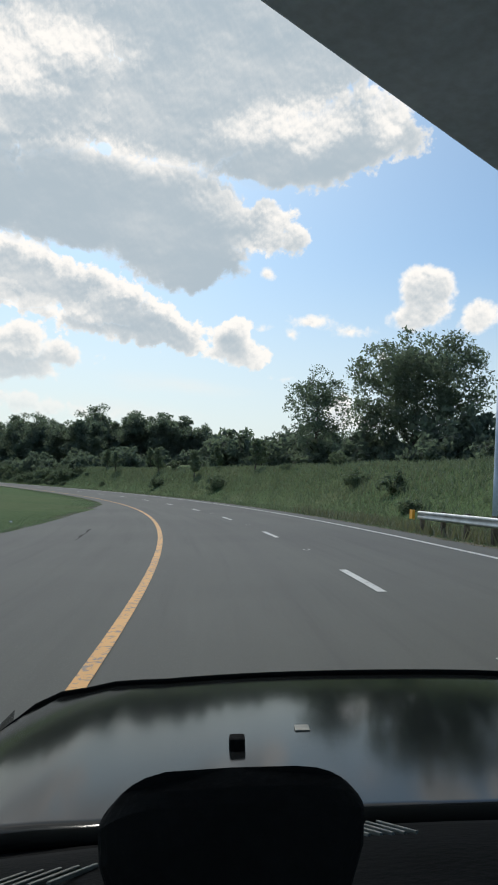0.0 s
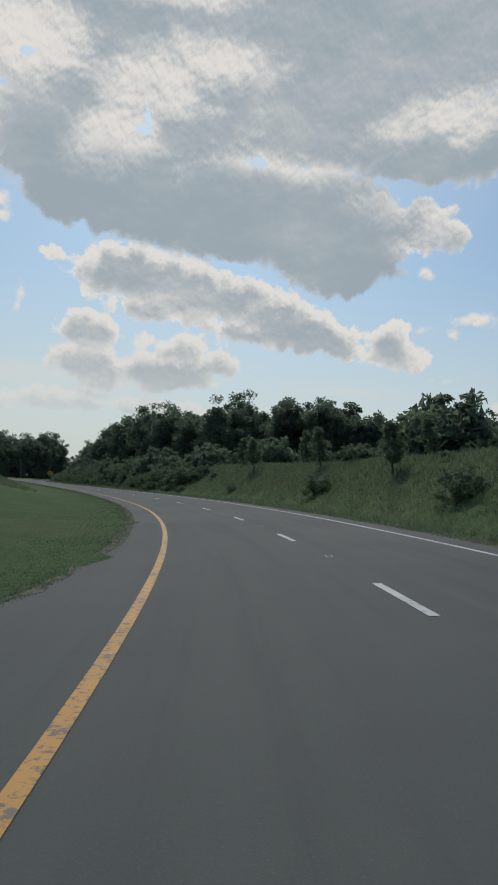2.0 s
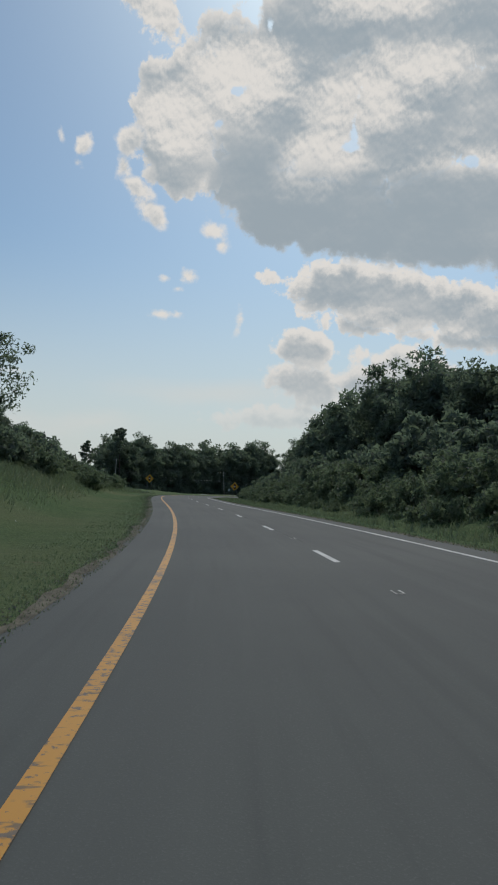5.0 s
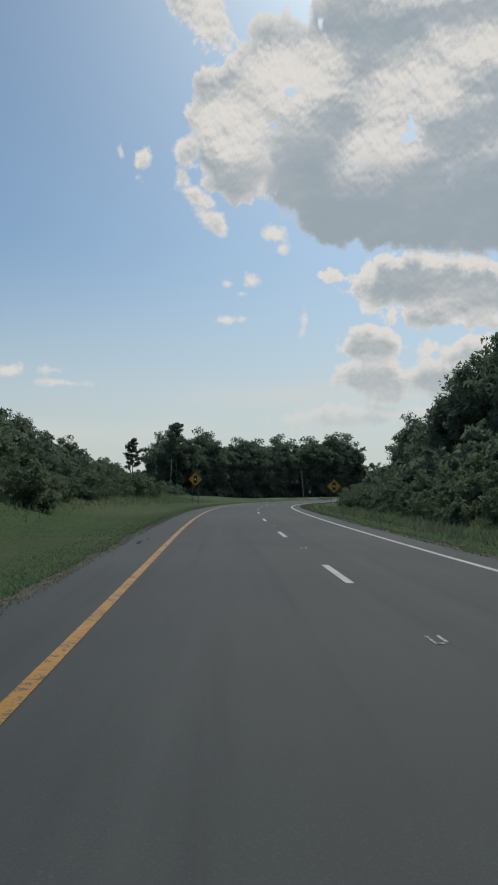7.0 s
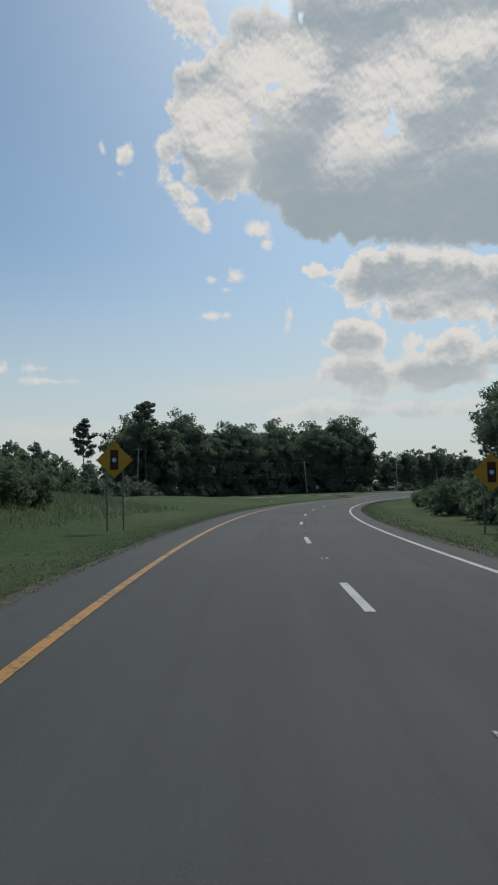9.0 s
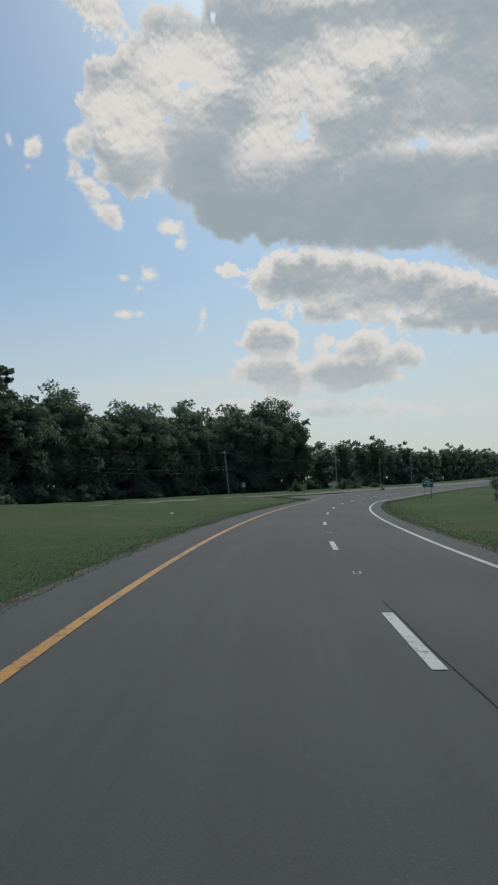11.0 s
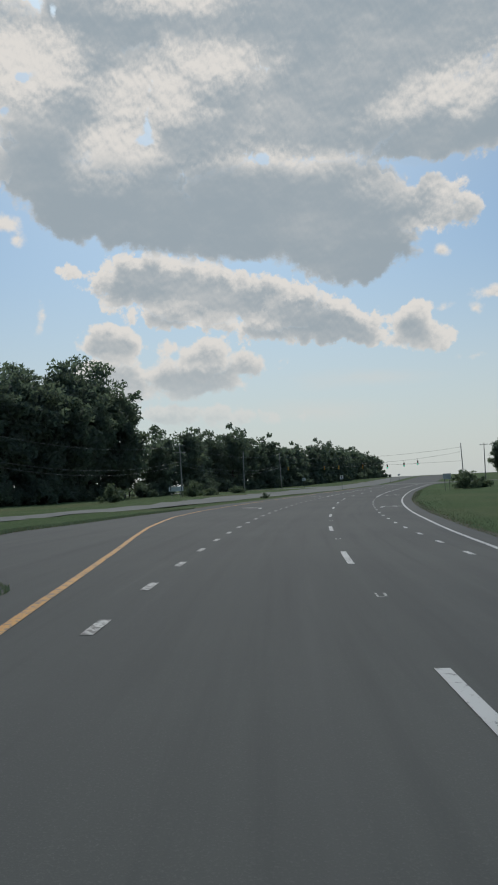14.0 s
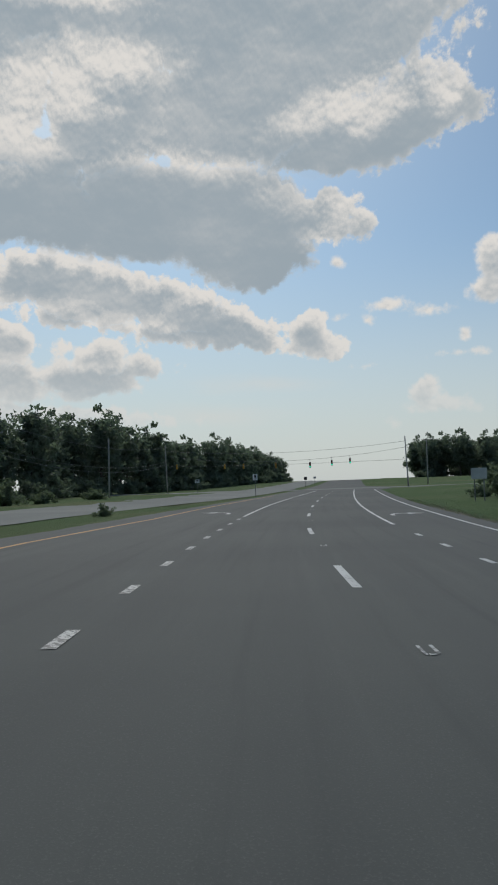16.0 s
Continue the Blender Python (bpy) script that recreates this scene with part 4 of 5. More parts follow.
# ---- grass ----
def tufts(name, label, count, s0, s1, off, side, height, mat, seed, width=0.012, power=1.6):
    """Blades of grass beside the pavement, off metres from its edge."""
    rng = np.random.default_rng(seed)
    s = rng.uniform(s0, s1, count)
    d = off[0] + (off[1] - off[0]) * rng.random(count) ** power
    l = line(EDGE_L, s) - d if side < 0 else edge_r(s) + d
    p = on_road(s, l)
    p[:, 2] = ground_at(p[:, 0], p[:, 1], 0.0) - 0.03
    a = rng.uniform(0, 2 * np.pi, count)
    h = height * (0.45 + 0.9 * rng.random(count))
    w = width * (0.7 + rng.random(count)) + 0.06 * h
    side_v = np.stack([np.cos(a) * w, np.sin(a) * w, 0 * a], 1)
    lean = np.stack([rng.normal(size=count) * h * 0.35, rng.normal(size=count) * h * 0.35, h], 1)
    v = np.stack([p - side_v, p + side_v, p + lean], 1).reshape(-1, 3)
    me = mesh_of(name, v.tolist(), np.arange(len(v)).reshape(-1, 3).tolist(), mat)
    tagged(part(name, me), label, "grass", kind="stuff")


tufts("verge_grass", "uneven green grass along the pavement edge", 50000, 20, 372, (-0.15, 3.0), -1, 0.055, BLADE, 1)
tufts("verge_grass", "uneven green grass along the outer pavement edge", 30000, 20, 480, (-0.1, 3.0), 1, 0.07, BLADE, 2)
tufts("dry_grass", "dry straw along the pavement edge", 9000, 10, 372, (-0.15, 0.7), -1, 0.06, STRAW, 3)
tufts("dry_grass", "dry straw along the outer pavement edge", 9000, 10, 480, (-0.12, 0.7), 1, 0.09, STRAW, 4)
tufts("tall_weeds", "tall green weeds on the bank", 90000, 15, 260, (1.8, 16.0), 1, 0.40, WEED, 5, 0.02, 0.9)
tufts("tall_weeds", "tall green weeds on the inner bank", 45000, 130, 300, (5.6, 19.0), -1, 0.38, WEED, 6, 0.02, 0.6)


tufts("dry_weeds", "tall dry brown weeds about the guard rail", 5000, 8, 46, (0.5, 4.5), 1, 0.42, STRAW, 7, 0.015, 0.8)
tufts("dry_weeds", "brown dead weeds scattered on the bank", 9000, 40, 240, (3.0, 15.0), 1, 0.36, STRAW, 8, 0.02, 0.9)


def dirt_edge(s0, s1, side, label):
    """A sloping strip of bare dirt from the pavement down to the grass."""
    s = np.arange(s0, s1, 0.8)
    e = line(EDGE_L, s) + ragged(s) if side < 0 else edge_r(s) + ragged(s + 40)
    wide = 0.10 + 0.07 * np.sin(s * 0.37 + side) + 0.06 * np.sin(s * 1.7) + 0.05 * np.sin(s * 4.1)
    a = on_road(s, e - side * (0.05 + 0.04 * np.sin(s * 3.3)), 0.006)
    b = on_road(s, e + side * 0.04, -0.004)
    c = on_road(s, e + side * np.maximum(0.10, wide + 0.06))
    c[:, 2] = ground_at(c[:, 0], c[:, 1], 0.0) + 0.006
    n = len(s)
    v = np.concatenate([a, b, c])
    f = [(k * n + i, k * n + i + 1, (k + 1) * n + i + 1, (k + 1) * n + i) for k in range(2) for i in range(n - 1)]
    tagged(part("dirt_edge", mesh_of("dirt_edge", v.tolist(), f, DIRT, True)), label, "dirt", kind="structure")


dirt_edge(40, 440, -1, "bare brown dirt along the inner pavement edge")
dirt_edge(10, 470, 1, "bare brown dirt along the outer pavement edge")
tufts("verge_grass", "ragged grass about the paved apron", 9000, 372, 425, (-0.15, 1.6), -1, 0.11, BLADE, 9)
tufts("dry_grass", "dry straw about the paved apron", 2500, 372, 425, (-0.2, 0.9), -1, 0.10, STRAW, 10)


def gravel(label, count, s0, s1, side, seed):
    """Loose stones and dirt crumbs along the pavement edge."""
    rng = np.random.default_rng(seed)
    s = rng.uniform(s0, s1, count)
    d = rng.normal(0.20, 0.15, count)
    p = on_road(s, line(EDGE_L, s) - d if side < 0 else edge_r(s) + d)
    p[:, 2] = np.maximum(p[:, 2] - 0.02 * (d > 0), ground_at(p[:, 0], p[:, 1], 0.0))
    r = 0.007 + 0.02 * rng.random(count) ** 3
    t = rng.uniform(0, 6.28, count)
    k = np.stack([np.stack([r * np.cos(t + a), r * np.sin(t + a), 0 * r - 0.005], 1) for a in (0, 2.1, 4.2)] + [np.stack([r * 0.2, r * 0.1, r * 0.9], 1)], 1)
    v = (p[:, None] + k).reshape(-1, 3)
    q = np.arange(count)[:, None] * 4
    f = np.concatenate([q + [0, 1, 3], q + [1, 2, 3], q + [2, 0, 3]])
    tagged(part("gravel", mesh_of("gravel", v.tolist(), f.tolist(), GRAVEL)), label, "gravel", kind="stuff")


gravel("brown gravel and dirt along the inner pavement edge", 14000, 20, 382, -1, 11)
gravel("brown gravel and dirt along the outer pavement edge", 12000, 10, 470, 1, 12)


def litter(s, l, turn, size):
    x, y, z = place(s, l)
    v = [(-size, -0.6 * size, 0.01), (size, -0.5 * size, 0.03), (0.9 * size, 0.6 * size, 0.015), (-0.8 * size, 0.7 * size, 0.05), (0.1 * size, 0.05 * size, 0.10)]
    f = [(0, 1, 4), (1, 2, 4), (2, 3, 4), (3, 0, 4)]
    ob = part("litter", mesh_of("litter", v, f, SIGN_WHITE), None, "", pose(x, y, z, 0, 0, turn))
    tagged(ob, "crumpled white scrap of litter on the grass", "litter", "litter scraps")


for s, l, t, k in ((160, -6.4, 20, 0.16), (212, -7.0, 80, 0.12), (341, -7.5, 40, 0.16), (372, -8.5, 130, 0.10), (31, -7.2, 10, 0.08), (35, -6.6, 70, 0.07)):
    litter(s, l, t, k)


# ---- signs, poles, signals ----
def face_to(s, l, back=0.0, z=None):
    """A pose on the ground that faces traffic coming along the road."""
    x, y, g = place(s, l)
    return pose(x, y, g if z is None else z, 0, 0, math.degrees(float(np.interp(s, S, TURN))) + back)


def signal_ahead_sign(s, l, centre, lean=0.0):
    base = face_to(s, l)
    ob = empty("signal_ahead_sign", base, "yellow diamond traffic signal ahead warning sign on two posts", "road sign", "signal ahead signs")
    a = 0.57
    for x in (-0.36, 0.36):
        part("post", (box(0.06, 0.06, centre + 0.35, 0.006, x, 0.05, (centre + 0.35) / 2 - 0.1), STEEL_DULL), ob)
    bm = box(2 * a, 0.012, 2 * a, 0.004)
    bmesh.ops.bevel(bm, geom=[e for e in bm.edges if abs((e.verts[0].co - e.verts[1].co).normalized().y) > 0.9 and e.calc_length() < 0.02], offset=0.06, segments=3, affect="EDGES")
    panel = part("panel", (bm, SIGN_YELLOW), ob, "yellow diamond panel", pose(0, 0, centre, 0, 45 + lean, 0))
    part("signal_symbol", (box(0.36, 0.006, 0.86, 0.002), BLACK), panel, "black signal head symbol", pose(0, -0.013, 0, 0, -45, 0))
    for k, mat in enumerate((LENS_RED, SIGN_YELLOW, LENS_RED)):
        bm = bmesh.new()
        bmesh.ops.create_cone(bm, cap_ends=True, segments=20, radius1=0.10, radius2=0.10, depth=0.005, matrix=pose(0, 0, 0, 90, 0, 0))
        d = Vector((0, 0, 0.27 * (1 - k)))
        d.rotate(Euler((0, radians(-45), 0)))
        part("lens_symbol", (bm, mat if k != 1 else SIGN_WHITE), panel, "", Matrix.Translation((d.x, -0.019, d.z)))
    return ob


def post_sign(name, s, l, w, h, centre, mat, label, bars=(), posts=(-0.3, 0.3), back=0.0, rim=None):
    base = face_to(s, l, back)
    ob = empty(name, base, label, "road sign")
    for x in posts:
        part("post", (box(0.07, 0.07, centre + h / 2, 0.006, x * w, 0.06, (centre + h / 2) / 2 - 0.1), STEEL_DULL), ob)
    panel = part("panel", (box(w, 0.02, h, 0.008), mat), ob, "", pose(0, 0, centre))
    if rim:
        for x, z, sx, sz in ((0, h / 2 - 0.04, w - 0.06, 0.03), (0, -h / 2 + 0.04, w - 0.06, 0.03), (-w / 2 + 0.04, 0, 0.03, h - 0.1), (w / 2 - 0.04, 0, 0.03, h - 0.1)):
            part("border", (box(sx, 0.006, sz, 0.0), rim), panel, "", pose(x, -0.014, z))
    for x, z, sx, sz, bmat in bars:
        part("lettering_bar", (box(sx, 0.006, sz, 0.0), bmat), panel, "", pose(x, -0.014, z))
    return ob


def utility_pole(s, l, h, lean=(0.0, 0.0), arms=1, label="weathered wooden utility pole with a crossarm"):
    base = face_to(s, l)
    ob = empty("utility_pole", base, label, "utility pole", "utility poles")
    part("pole", mesh_of("pole", *rod(0.16, 0.10, h + 0.4, 12, 0, 0, -0.4, lean), POLE_WOOD, True), ob)
    for k in range(arms):
        z = h - 0.5 - 1.3 * k
        f = z / h
        arm = part("crossarm", (box(2.4, 0.10, 0.12, 0.012), POLE_WOOD), ob, "", pose(lean[0] * f, lean[1] * f - 0.14, z))
        for x in (-1.05, -0.4, 0.4, 1.05):
            part("insulator", mesh_of("insulator", *rod(0.05, 0.035, 0.16, 8, x, 0, 0.06), STEEL_DULL, True), arm)
    return ob, base


def cable(a, b, sag, r=0.026, label="thin grey overhead cable between poles", group="overhead cables"):
    a, b = Vector(a), Vector(b)
    path = [(*(a.lerp(b, k / 16) - Vector((0, 0, sag * 4 * (k / 16) * (1 - k / 16)))), r) for k in range(17)]
    c = (a + b) / 2
    v, f = tubes([[(p[0] - c.x, p[1] - c.y, p[2] - c.z, p[3]) for p in path]], 5)
    tagged(part("cable", mesh_of("cable", v, f, WIRE, True), None, "", Matrix.Translation(c)), label, "cable", group)


def traffic_signal(m, housing, lit_green, label):
    ob = empty("traffic_signal", m, label, "traffic light", "span wire signals")
    part("housing", (box(0.34, 0.26, 1.05, 0.03), housing), ob)
    part("hanger", (box(0.05, 0.05, 0.7, 0.008, 0, 0, 0.85), STEEL_DULL), ob)
    for k, mat in enumerate((LENS_RED, LENS_AMBER, LENS_GREEN if lit_green else LENS_RED)):
        bm = bmesh.new()
        bmesh.ops.create_uvsphere(bm, u_segments=14, v_segments=8, radius=0.13, matrix=pose(0, -0.12, 0.33 - 0.33 * k) @ Matrix.Diagonal((1, 0.35, 1, 1)))
        part("lens", (bm, mat), ob)
        v, f = [], []
        for j in range(2):
            for i in range(9):
                a = math.pi * i / 8
                v.append((0.15 * math.cos(a), -0.13 - 0.2 * j, 0.33 - 0.33 * k + 0.15 * math.sin(a)))
        part("visor", mesh_of("visor", v, [(i, i + 1, 9 + i + 1, 9 + i) for i in range(8)], BLACK, True), ob)
    return ob


signal_ahead_sign(267, -4.2, 3.1, 1.0)
signal_ahead_sign(267, 11.9, 2.6)
W_ = SIGN_WHITE
post_sign("green_guide_sign", 388, 12.0, 1.4, 1.05, 2.15, SIGN_GREEN, "green guide sign with white lettering on two posts",
          [(-0.08, 0.28, 0.85, 0.12, W_), (0.0, 0.04, 1.05, 0.12, W_), (0.1, -0.25, 0.35, 0.14, W_)], rim=SIGN_WHITE)
post_sign("sign_back", 472, 14.5, 1.05, 0.75, 1.9, SIGN_BACK, "bare metal back of a road sign on two posts")
post_sign("median_arrow_sign", 510, -5.6, 0.6, 0.75, 2.4, W_, "white arrow sign on a thin post in the median", [(0.0, 0.1, 0.2, 0.3, BLACK), (0, -0.22, 0.35, 0.08, BLACK)], (0.0,))
post_sign("white_board_sign", 482, -28.7, 2.6, 0.75, 1.6, W_, "low white board sign by the far road", [(-0.95, 0, 0.1, 0.7, BLACK), (0.95, 0, 0.1, 0.7, BLACK)])
post_sign("small_road_sign", 425, -26.8, 0.75, 0.9, 2.3, SIGN_BACK, "grey back of a small road sign near the trees", posts=(0.0,))
post_sign("route_sign", 560, -24.0, 0.9, 0.7, 2.4, W_, "small white sign with dark bars by the far road", [(0, 0.15, 0.6, 0.12, BLACK), (0, -0.12, 0.6, 0.12, BLACK)], (0.0,))
post_sign("median_sign", 610, -6.2, 0.8, 0.8, 2.3, BLACK, "dark sign on a post in the far median", posts=(0.0,))
post_sign("median_sign", 625, -4.6, 0.7, 0.55, 2.4, SIGN_BACK, "small grey sign on a post in the far median", posts=(0.0,))

POLES = [(389, -57.5, 12.5, (0.5, 0.2), 1), (445, -40, 10.5, (-1.0, 0.3), 1), (503, -36, 10.5, (-0.25, 0.1), 2), (533, -32.5, 9.5, (0.1, 0), 0), (577, -34.5, 10.5, (-0.3, 0), 0),
         (408, -70, 9.0, (0.1, 0), 0), (567, 17, 10.0, (-0.3, 0), 0), (590, 23, 10.5, (0.1, 0), 1)]
tops = []
for s, l, h, lean, arms in POLES:
    _, b = utility_pole(s, l, h, lean, arms)
    tops.append(b @ Vector((lean[0], lean[1], h)))
for i, j in ((0, 1), (1, 2), (2, 4)):
    for dz, sag in ((-0.4, 1.6), (-3.6, 1.8), (-4.2, 2.0)):
        cable(tops[i] + Vector((0, 0, dz)), tops[j] + Vector((0, 0, dz)), sag)
cable(tops[4] + Vector((0, 0, -1.2)), tops[6] + Vector((0, 0, -1.0)), 1.3)
cable(tops[4] + Vector((0, 0, -2.4)), tops[6] + Vector((0, 0, -2.2)), 1.9, label="span wire that carries the signals")
cable(tops[4] + Vector((0, 0, -4.6)), tops[6] + Vector((0, 0, -4.6)), 0.3)
for s, l, z, k in ((560, -1.8, 4.8, 1), (562, 2.3, 5.1, 1), (562, 5.8, 5.4, 1)):
    m = face_to(s, l)
    m.translation.z = float(on_road(s, l)[2]) + z
    traffic_signal(m, BLACK, True, "dark three-lens traffic signal showing green on a span wire")
for s, l, z in ((570, -9.5, 5.2), (575, -17.0, 5.4), (577, -21.5, 5.5), (580, -33.0, 5.9)):
    m = face_to(s, l, 180 if l < -12 else 20)
    m.translation.z = float(on_road(s, l)[2]) + z
    traffic_signal(m, SIGNAL_YELLOW, False, "yellow traffic signal seen from behind on a span wire")


# ---- bridge over the start, guard rail ----
def make_bridge():
    a, b = Vector((-0.16, 5.58, 0)), Vector((2.76, 8.34, 0))
    t = (b - a).normalized()
    back = Vector((t.y, -t.x, 0))
    turn = math.degrees(math.atan2(t.y, t.x))
    mid = a + t * 6
    m = pose(mid.x, mid.y, 5.6, 0, 0, turn)
    ob = empty("overpass", m, "blue-grey concrete overpass deck over the road", "bridge")
    part("deck", (box(60, 11.0, 0.9, 0.03, 0, -5.5, 0.45), CONCRETE), ob)
    part("parapet", (box(60, 0.3, 0.9, 0.03, 0, -0.15, 1.33), CONCRETE), ob)


def make_pier(s, l):
    x, y, z = place(s, l)
    ob = empty("bridge_pier", pose(x, y, z), "round concrete pier beside the guard rail", "bridge pier")
    part("column", mesh_of("column", *rod(0.42, 0.42, 6.2, 28, 0, 0, -0.3), CONCRETE, True), ob)


def make_guardrail(s0, s1, l):
    x, y, z = place(s1, l)
    ob = empty("guard_rail", Matrix.Translation((x, y, z)), "galvanised w-beam guard rail on dark posts", "guard rail")
    s = np.arange(s0, s1 + 0.01, 1.0)
    prof = [(0.0, -0.155), (0.05, -0.12), (0.05, -0.06), (0.0, 0.0), (0.05, 0.06), (0.05, 0.12), (0.0, 0.155)]
    v, f = [], []
    for a in s:
        for d, h in prof:
            p = on_road(a, l - d)
            v.append((p[0] - x, p[1] - y, ground1(*on_road(a, l)[:2]) + 0.62 + h - z))
    for i in range(len(s) - 1):
        for j in range(6):
            f.append((i * 7 + j, i * 7 + j + 1, i * 7 + 8 + j, i * 7 + 7 + j))
    rail = part("rail", mesh_of("rail", v, f, STEEL, True), ob)
    rail.modifiers.new("sheet", "SOLIDIFY").thickness = 0.006
    for a in np.arange(s0 + 0.4, s1, 1.9):
        p = on_road(a, l + 0.16)
        g = ground1(p[0], p[1])
        part("post", (box(0.15, 0.15, 0.95, 0.012, 0, 0, 0.35), WOOD_POST), ob, "", pose(p[0] - x, p[1] - y, g - z, 0, 0, math.degrees(float(np.interp(a, S, TURN)))))
    p = on_road(s1 + 0.1, l - 0.02)
    part("end_plate", (box(0.1, 0.5, 0.36, 0.02), SIGN_YELLOW), ob, "yellow-striped end plate", pose(p[0] - x, p[1] - y, ground1(p[0], p[1]) + 0.62 - z))


make_bridge()
make_pier(30, 15.1)
make_guardrail(-20, 26.5, 9.6)


# ---- the car's front end, as it stands under the bridge at the start ----
CAR_PAINT = plain("dark_grey_car_paint", (0.010, 0.012, 0.013), 0.10, 0.0, 0.2, 1.2, 0.0, 0.12)
DASH = plain("black_dashboard_plastic", (0.010, 0.011, 0.012), 0.9, 0.0, 0.25, 8.0, 0.25, 0.06)
RUBBER = plain("tyre_rubber", (0.02, 0.02, 0.02), 0.85, 0.0, 0.2, 6.0, 0.3)


def sheet(name, xs, ys, height, mat, thick=0.012):
    """A curved panel: height gives z over x and y."""
    v = [(x, y, height(x, y)) for y in ys for x in xs]
    n = len(xs)
    f = [(j * n + i, j * n + i + 1, (j + 1) * n + i + 1, (j + 1) * n + i) for j in range(len(ys) - 1) for i in range(n - 1)]
    k = len(v)
    v += [(x, y, z - thick) for x, y, z in v]
    f += [tuple(a + k for a in q[::-1]) for q in f]
    rim = [i for i in range(n)] + [j * n + n - 1 for j in range(1, len(ys))] + [(len(ys) - 1) * n + i for i in range(n - 2, -1, -1)] + [j * n for j in range(len(ys) - 2, 0, -1)]
    f += [(rim[a], rim[a - 1], rim[a - 1] + k, rim[a] + k) for a in range(len(rim))]
    return mesh_of(name, v, f, mat, True)


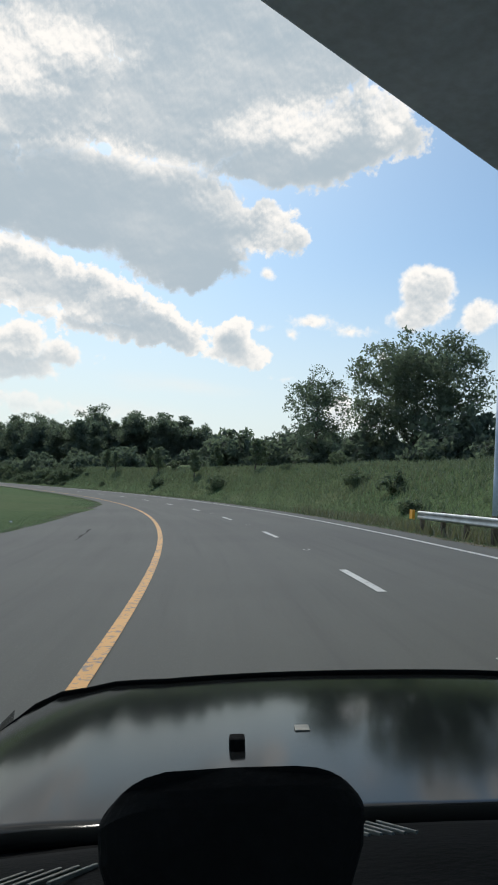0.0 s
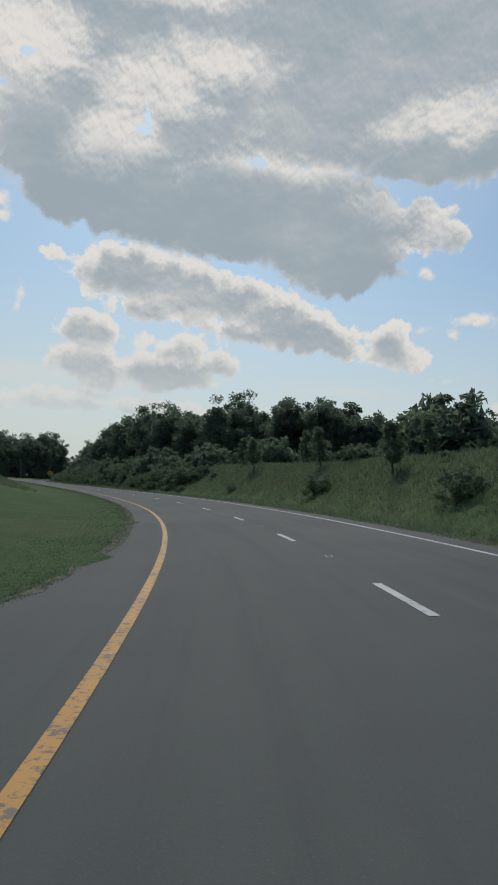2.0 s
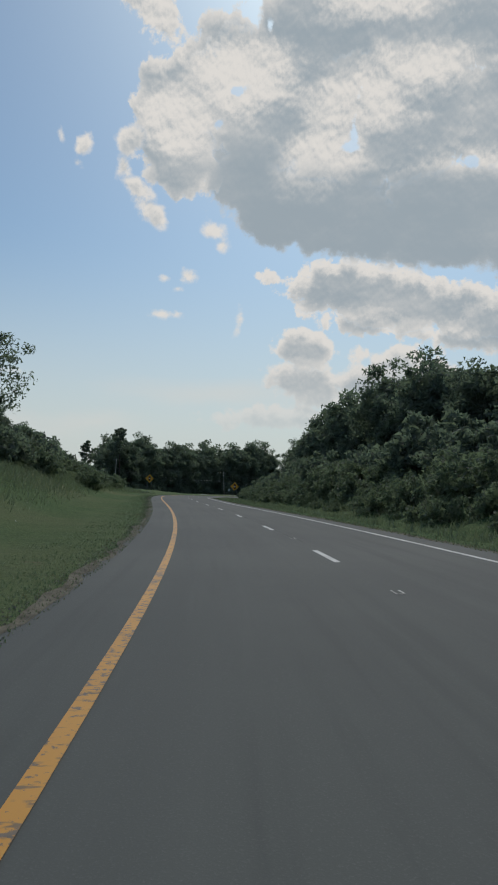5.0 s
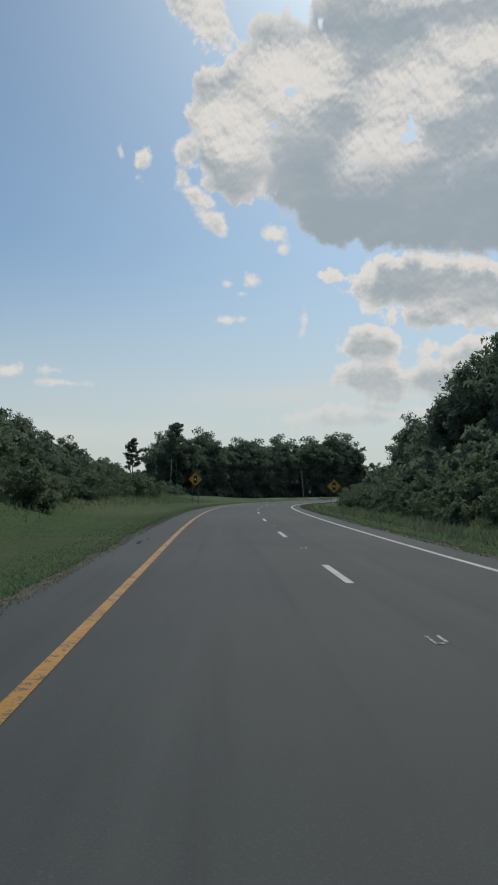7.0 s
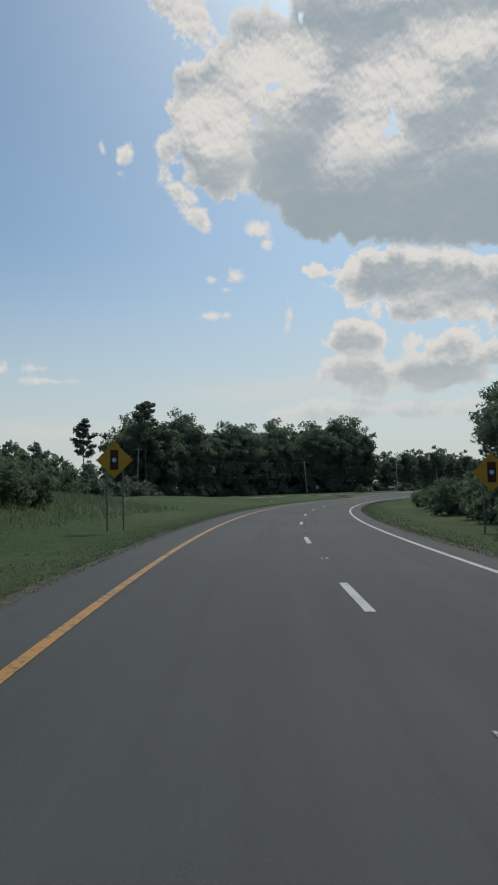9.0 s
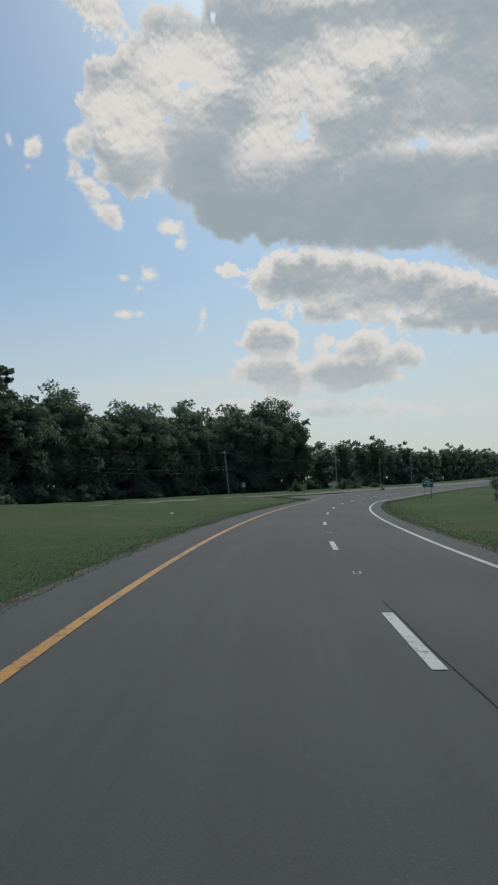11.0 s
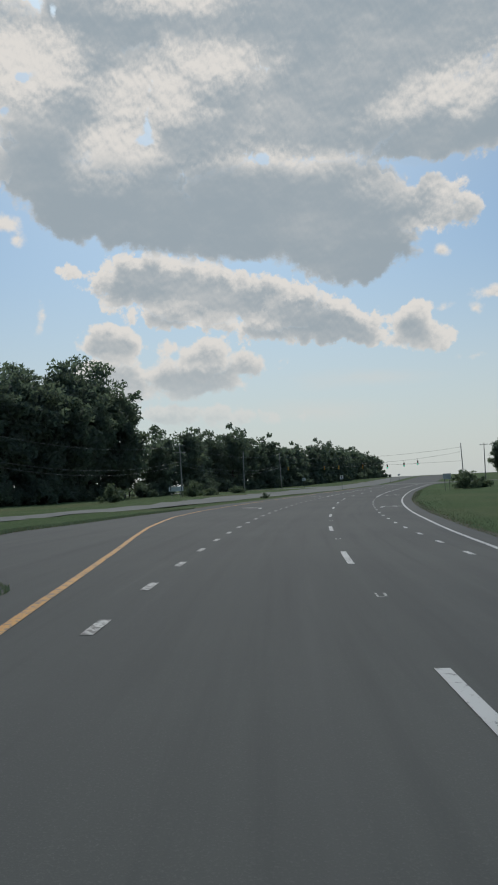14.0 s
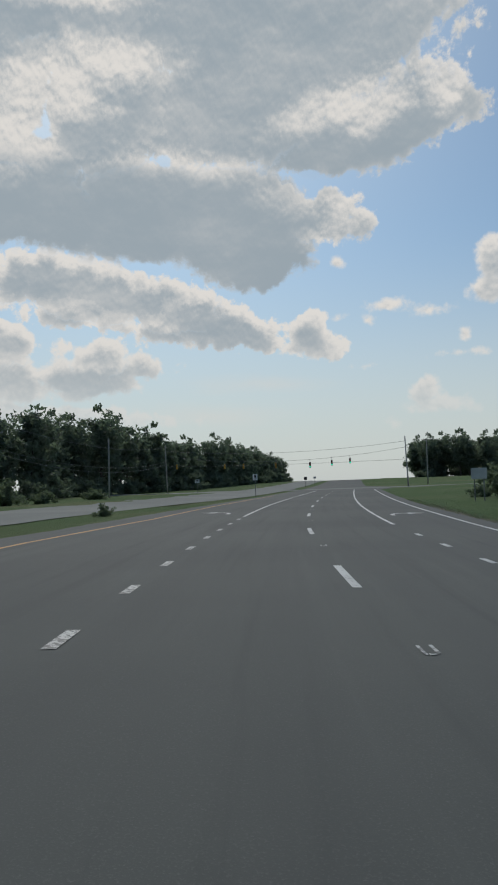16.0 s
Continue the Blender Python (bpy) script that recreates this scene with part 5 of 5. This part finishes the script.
def make_car():
    m = pose(0.0, 0.0, 1.65, 0, -4.25, 0.94) @ Matrix.Translation((0, 0, -1.65))
    car = empty("car", m, "dark grey car front with hood and black dashboard", "car")
    mid = 0.30
    xs = [mid + 0.96 * (i / 14 - 1) for i in range(29)]

    def hood_z(x, y):
        f = (y - 0.86) / 1.06
        side = abs((x - mid) / 0.96)
        return 1.262 - 0.085 * f - 0.02 * f ** 3 - 0.075 * side ** 2.4 - 0.10 * max(0, side - 0.82) / 0.18 + 0.008 * math.exp(-((side - 0.62) / 0.06) ** 2)
    hood = part("hood", sheet("hood", xs, [0.86 + 1.06 * j / 16 for j in range(17)], hood_z, CAR_PAINT), car, "dark glossy hood that mirrors the sky")
    part("front_lip", sheet("front_lip", xs, [1.925, 1.95, 1.975], lambda x, y: hood_z(x, 1.92) + 0.012 - 0.5 * (y - 1.925), DASH), car, "black strip along the front of the hood")
    for x, y, k in ((0.0, 1.20, 1.0), (0.115, 1.30, 0.25)):
        part("washer_nozzle", (box(0.026, 0.03, 0.024 * k, 0.005 * k), DASH if k == 1 else STEEL_DULL), hood, "", pose(x, y, hood_z(x, y) + 0.006 * k * k))
    part("cowl", sheet("cowl", xs, [0.80, 0.82, 0.84, 0.856], lambda x, y: 1.245 + 0.2 * (y - 0.8) - 0.07 * abs((x - mid) / 0.96) ** 2.4, DASH), car, "black plastic cowl below the windscreen")

    def dash_z(x, y):
        return 1.43 - 0.24 * (y - 0.3) - 0.25 * max(0, y - 0.6) ** 1.5 - 0.09 * abs((x - mid) / 0.96) ** 2
    part("dashboard", sheet("dashboard", xs, [0.22 + 0.58 * j / 12 for j in range(13)], dash_z, DASH, 0.03), car)
    for x0, y0, gap, turn in ((-0.192, 0.60, 0.015, -22), (0.108, 0.71, 0.011, 22)):
        for k in range(5):
            x = x0 + gap * k
            part("vent_slat", (box(0.003, 0.07, 0.004, 0.001), STEEL_DULL), car, "grey vent slat", pose(x, y0, dash_z(x, y0) + 0.003, -15, 0, turn))
    for sgn in (-1, 1):
        x = mid + sgn * 0.93
        fender = part("fender", sheet("fender", [x + sgn * 0.05 * (1 - math.cos(a * 0.26)) for a in range(7)], [0.2 + 1.9 * j / 12 for j in range(13)],
                                      lambda a, y, x=x, sgn=sgn: 1.03 - 6.0 * abs(a - x) ** 1.0 * (1.0 if abs(y - 1.15) > 0.42 else 0.55), CAR_PAINT), car)
        wheel = part("wheel", mesh_of("wheel", *rod(0.2, 0.2, 0.2, 24), STEEL, True), car, "", pose(x - sgn * 0.02, 1.15, 0.37, 0, 90, 0))
        v, f = [], []
        for i in range(28):
            for j in range(10):
                a, b = 2 * math.pi * i / 28, 2 * math.pi * j / 10
                r = 0.28 + 0.09 * math.cos(b)
                v.append((r * math.cos(a), r * math.sin(a), 0.1 + 0.11 * math.sin(b)))
                f.append((i * 10 + j, ((i + 1) % 28) * 10 + j, ((i + 1) % 28) * 10 + (j + 1) % 10, i * 10 + (j + 1) % 10))
        part("tyre", mesh_of("tyre", v, f, RUBBER, True), wheel, "black rubber tyre")
    part("bumper", (box(1.86, 0.22, 0.55, 0.07, mid, 2.05, 0.62), CAR_PAINT), car)
    part("grille", (box(1.3, 0.08, 0.2, 0.02, mid, 2.13, 0.96), DASH), car, "black grille")
    part("engine_bay", (box(1.7, 1.75, 0.55, 0.05, mid, 1.05, 0.75), DASH), car, "dark body below the hood")
    holder = empty("phone_holder", m @ pose(-0.003, 0.36, dash_z(0, 0.36)), "black phone holder standing on the dashboard", "phone holder")
    # cradle: a rounded block that widens to its top
    bm = bmesh.new()
    v = []
    for z, w, d in ((0.02, 0.048, 0.02), (0.06, 0.056, 0.022), (0.082, 0.063, 0.022), (0.098, 0.064, 0.018), (0.103, 0.060, 0.012)):
        ring = []
        for i in range(28):
            a = 2 * math.pi * i / 28
            cx, cy = math.cos(a), math.sin(a)
            ring.append(bm.verts.new((w * math.copysign(abs(cx) ** 0.4, cx), d * math.copysign(abs(cy) ** 0.6, cy), z - 0.012 * cx * cx + 0.004 * cx)))
        v.append(ring)
    for a, b in zip(v, v[1:]):
        for i in range(28):
            bm.faces.new((a[i], a[(i + 1) % 28], b[(i + 1) % 28], b[i]))
    bm.faces.new(v[0][::-1])
    bm.faces.new(v[-1])
    part("cradle", (bm, DASH), holder)
    part("foot", mesh_of("foot", *rod(0.05, 0.035, 0.03, 20, 0, 0, -0.004), DASH, True), holder)


make_car()
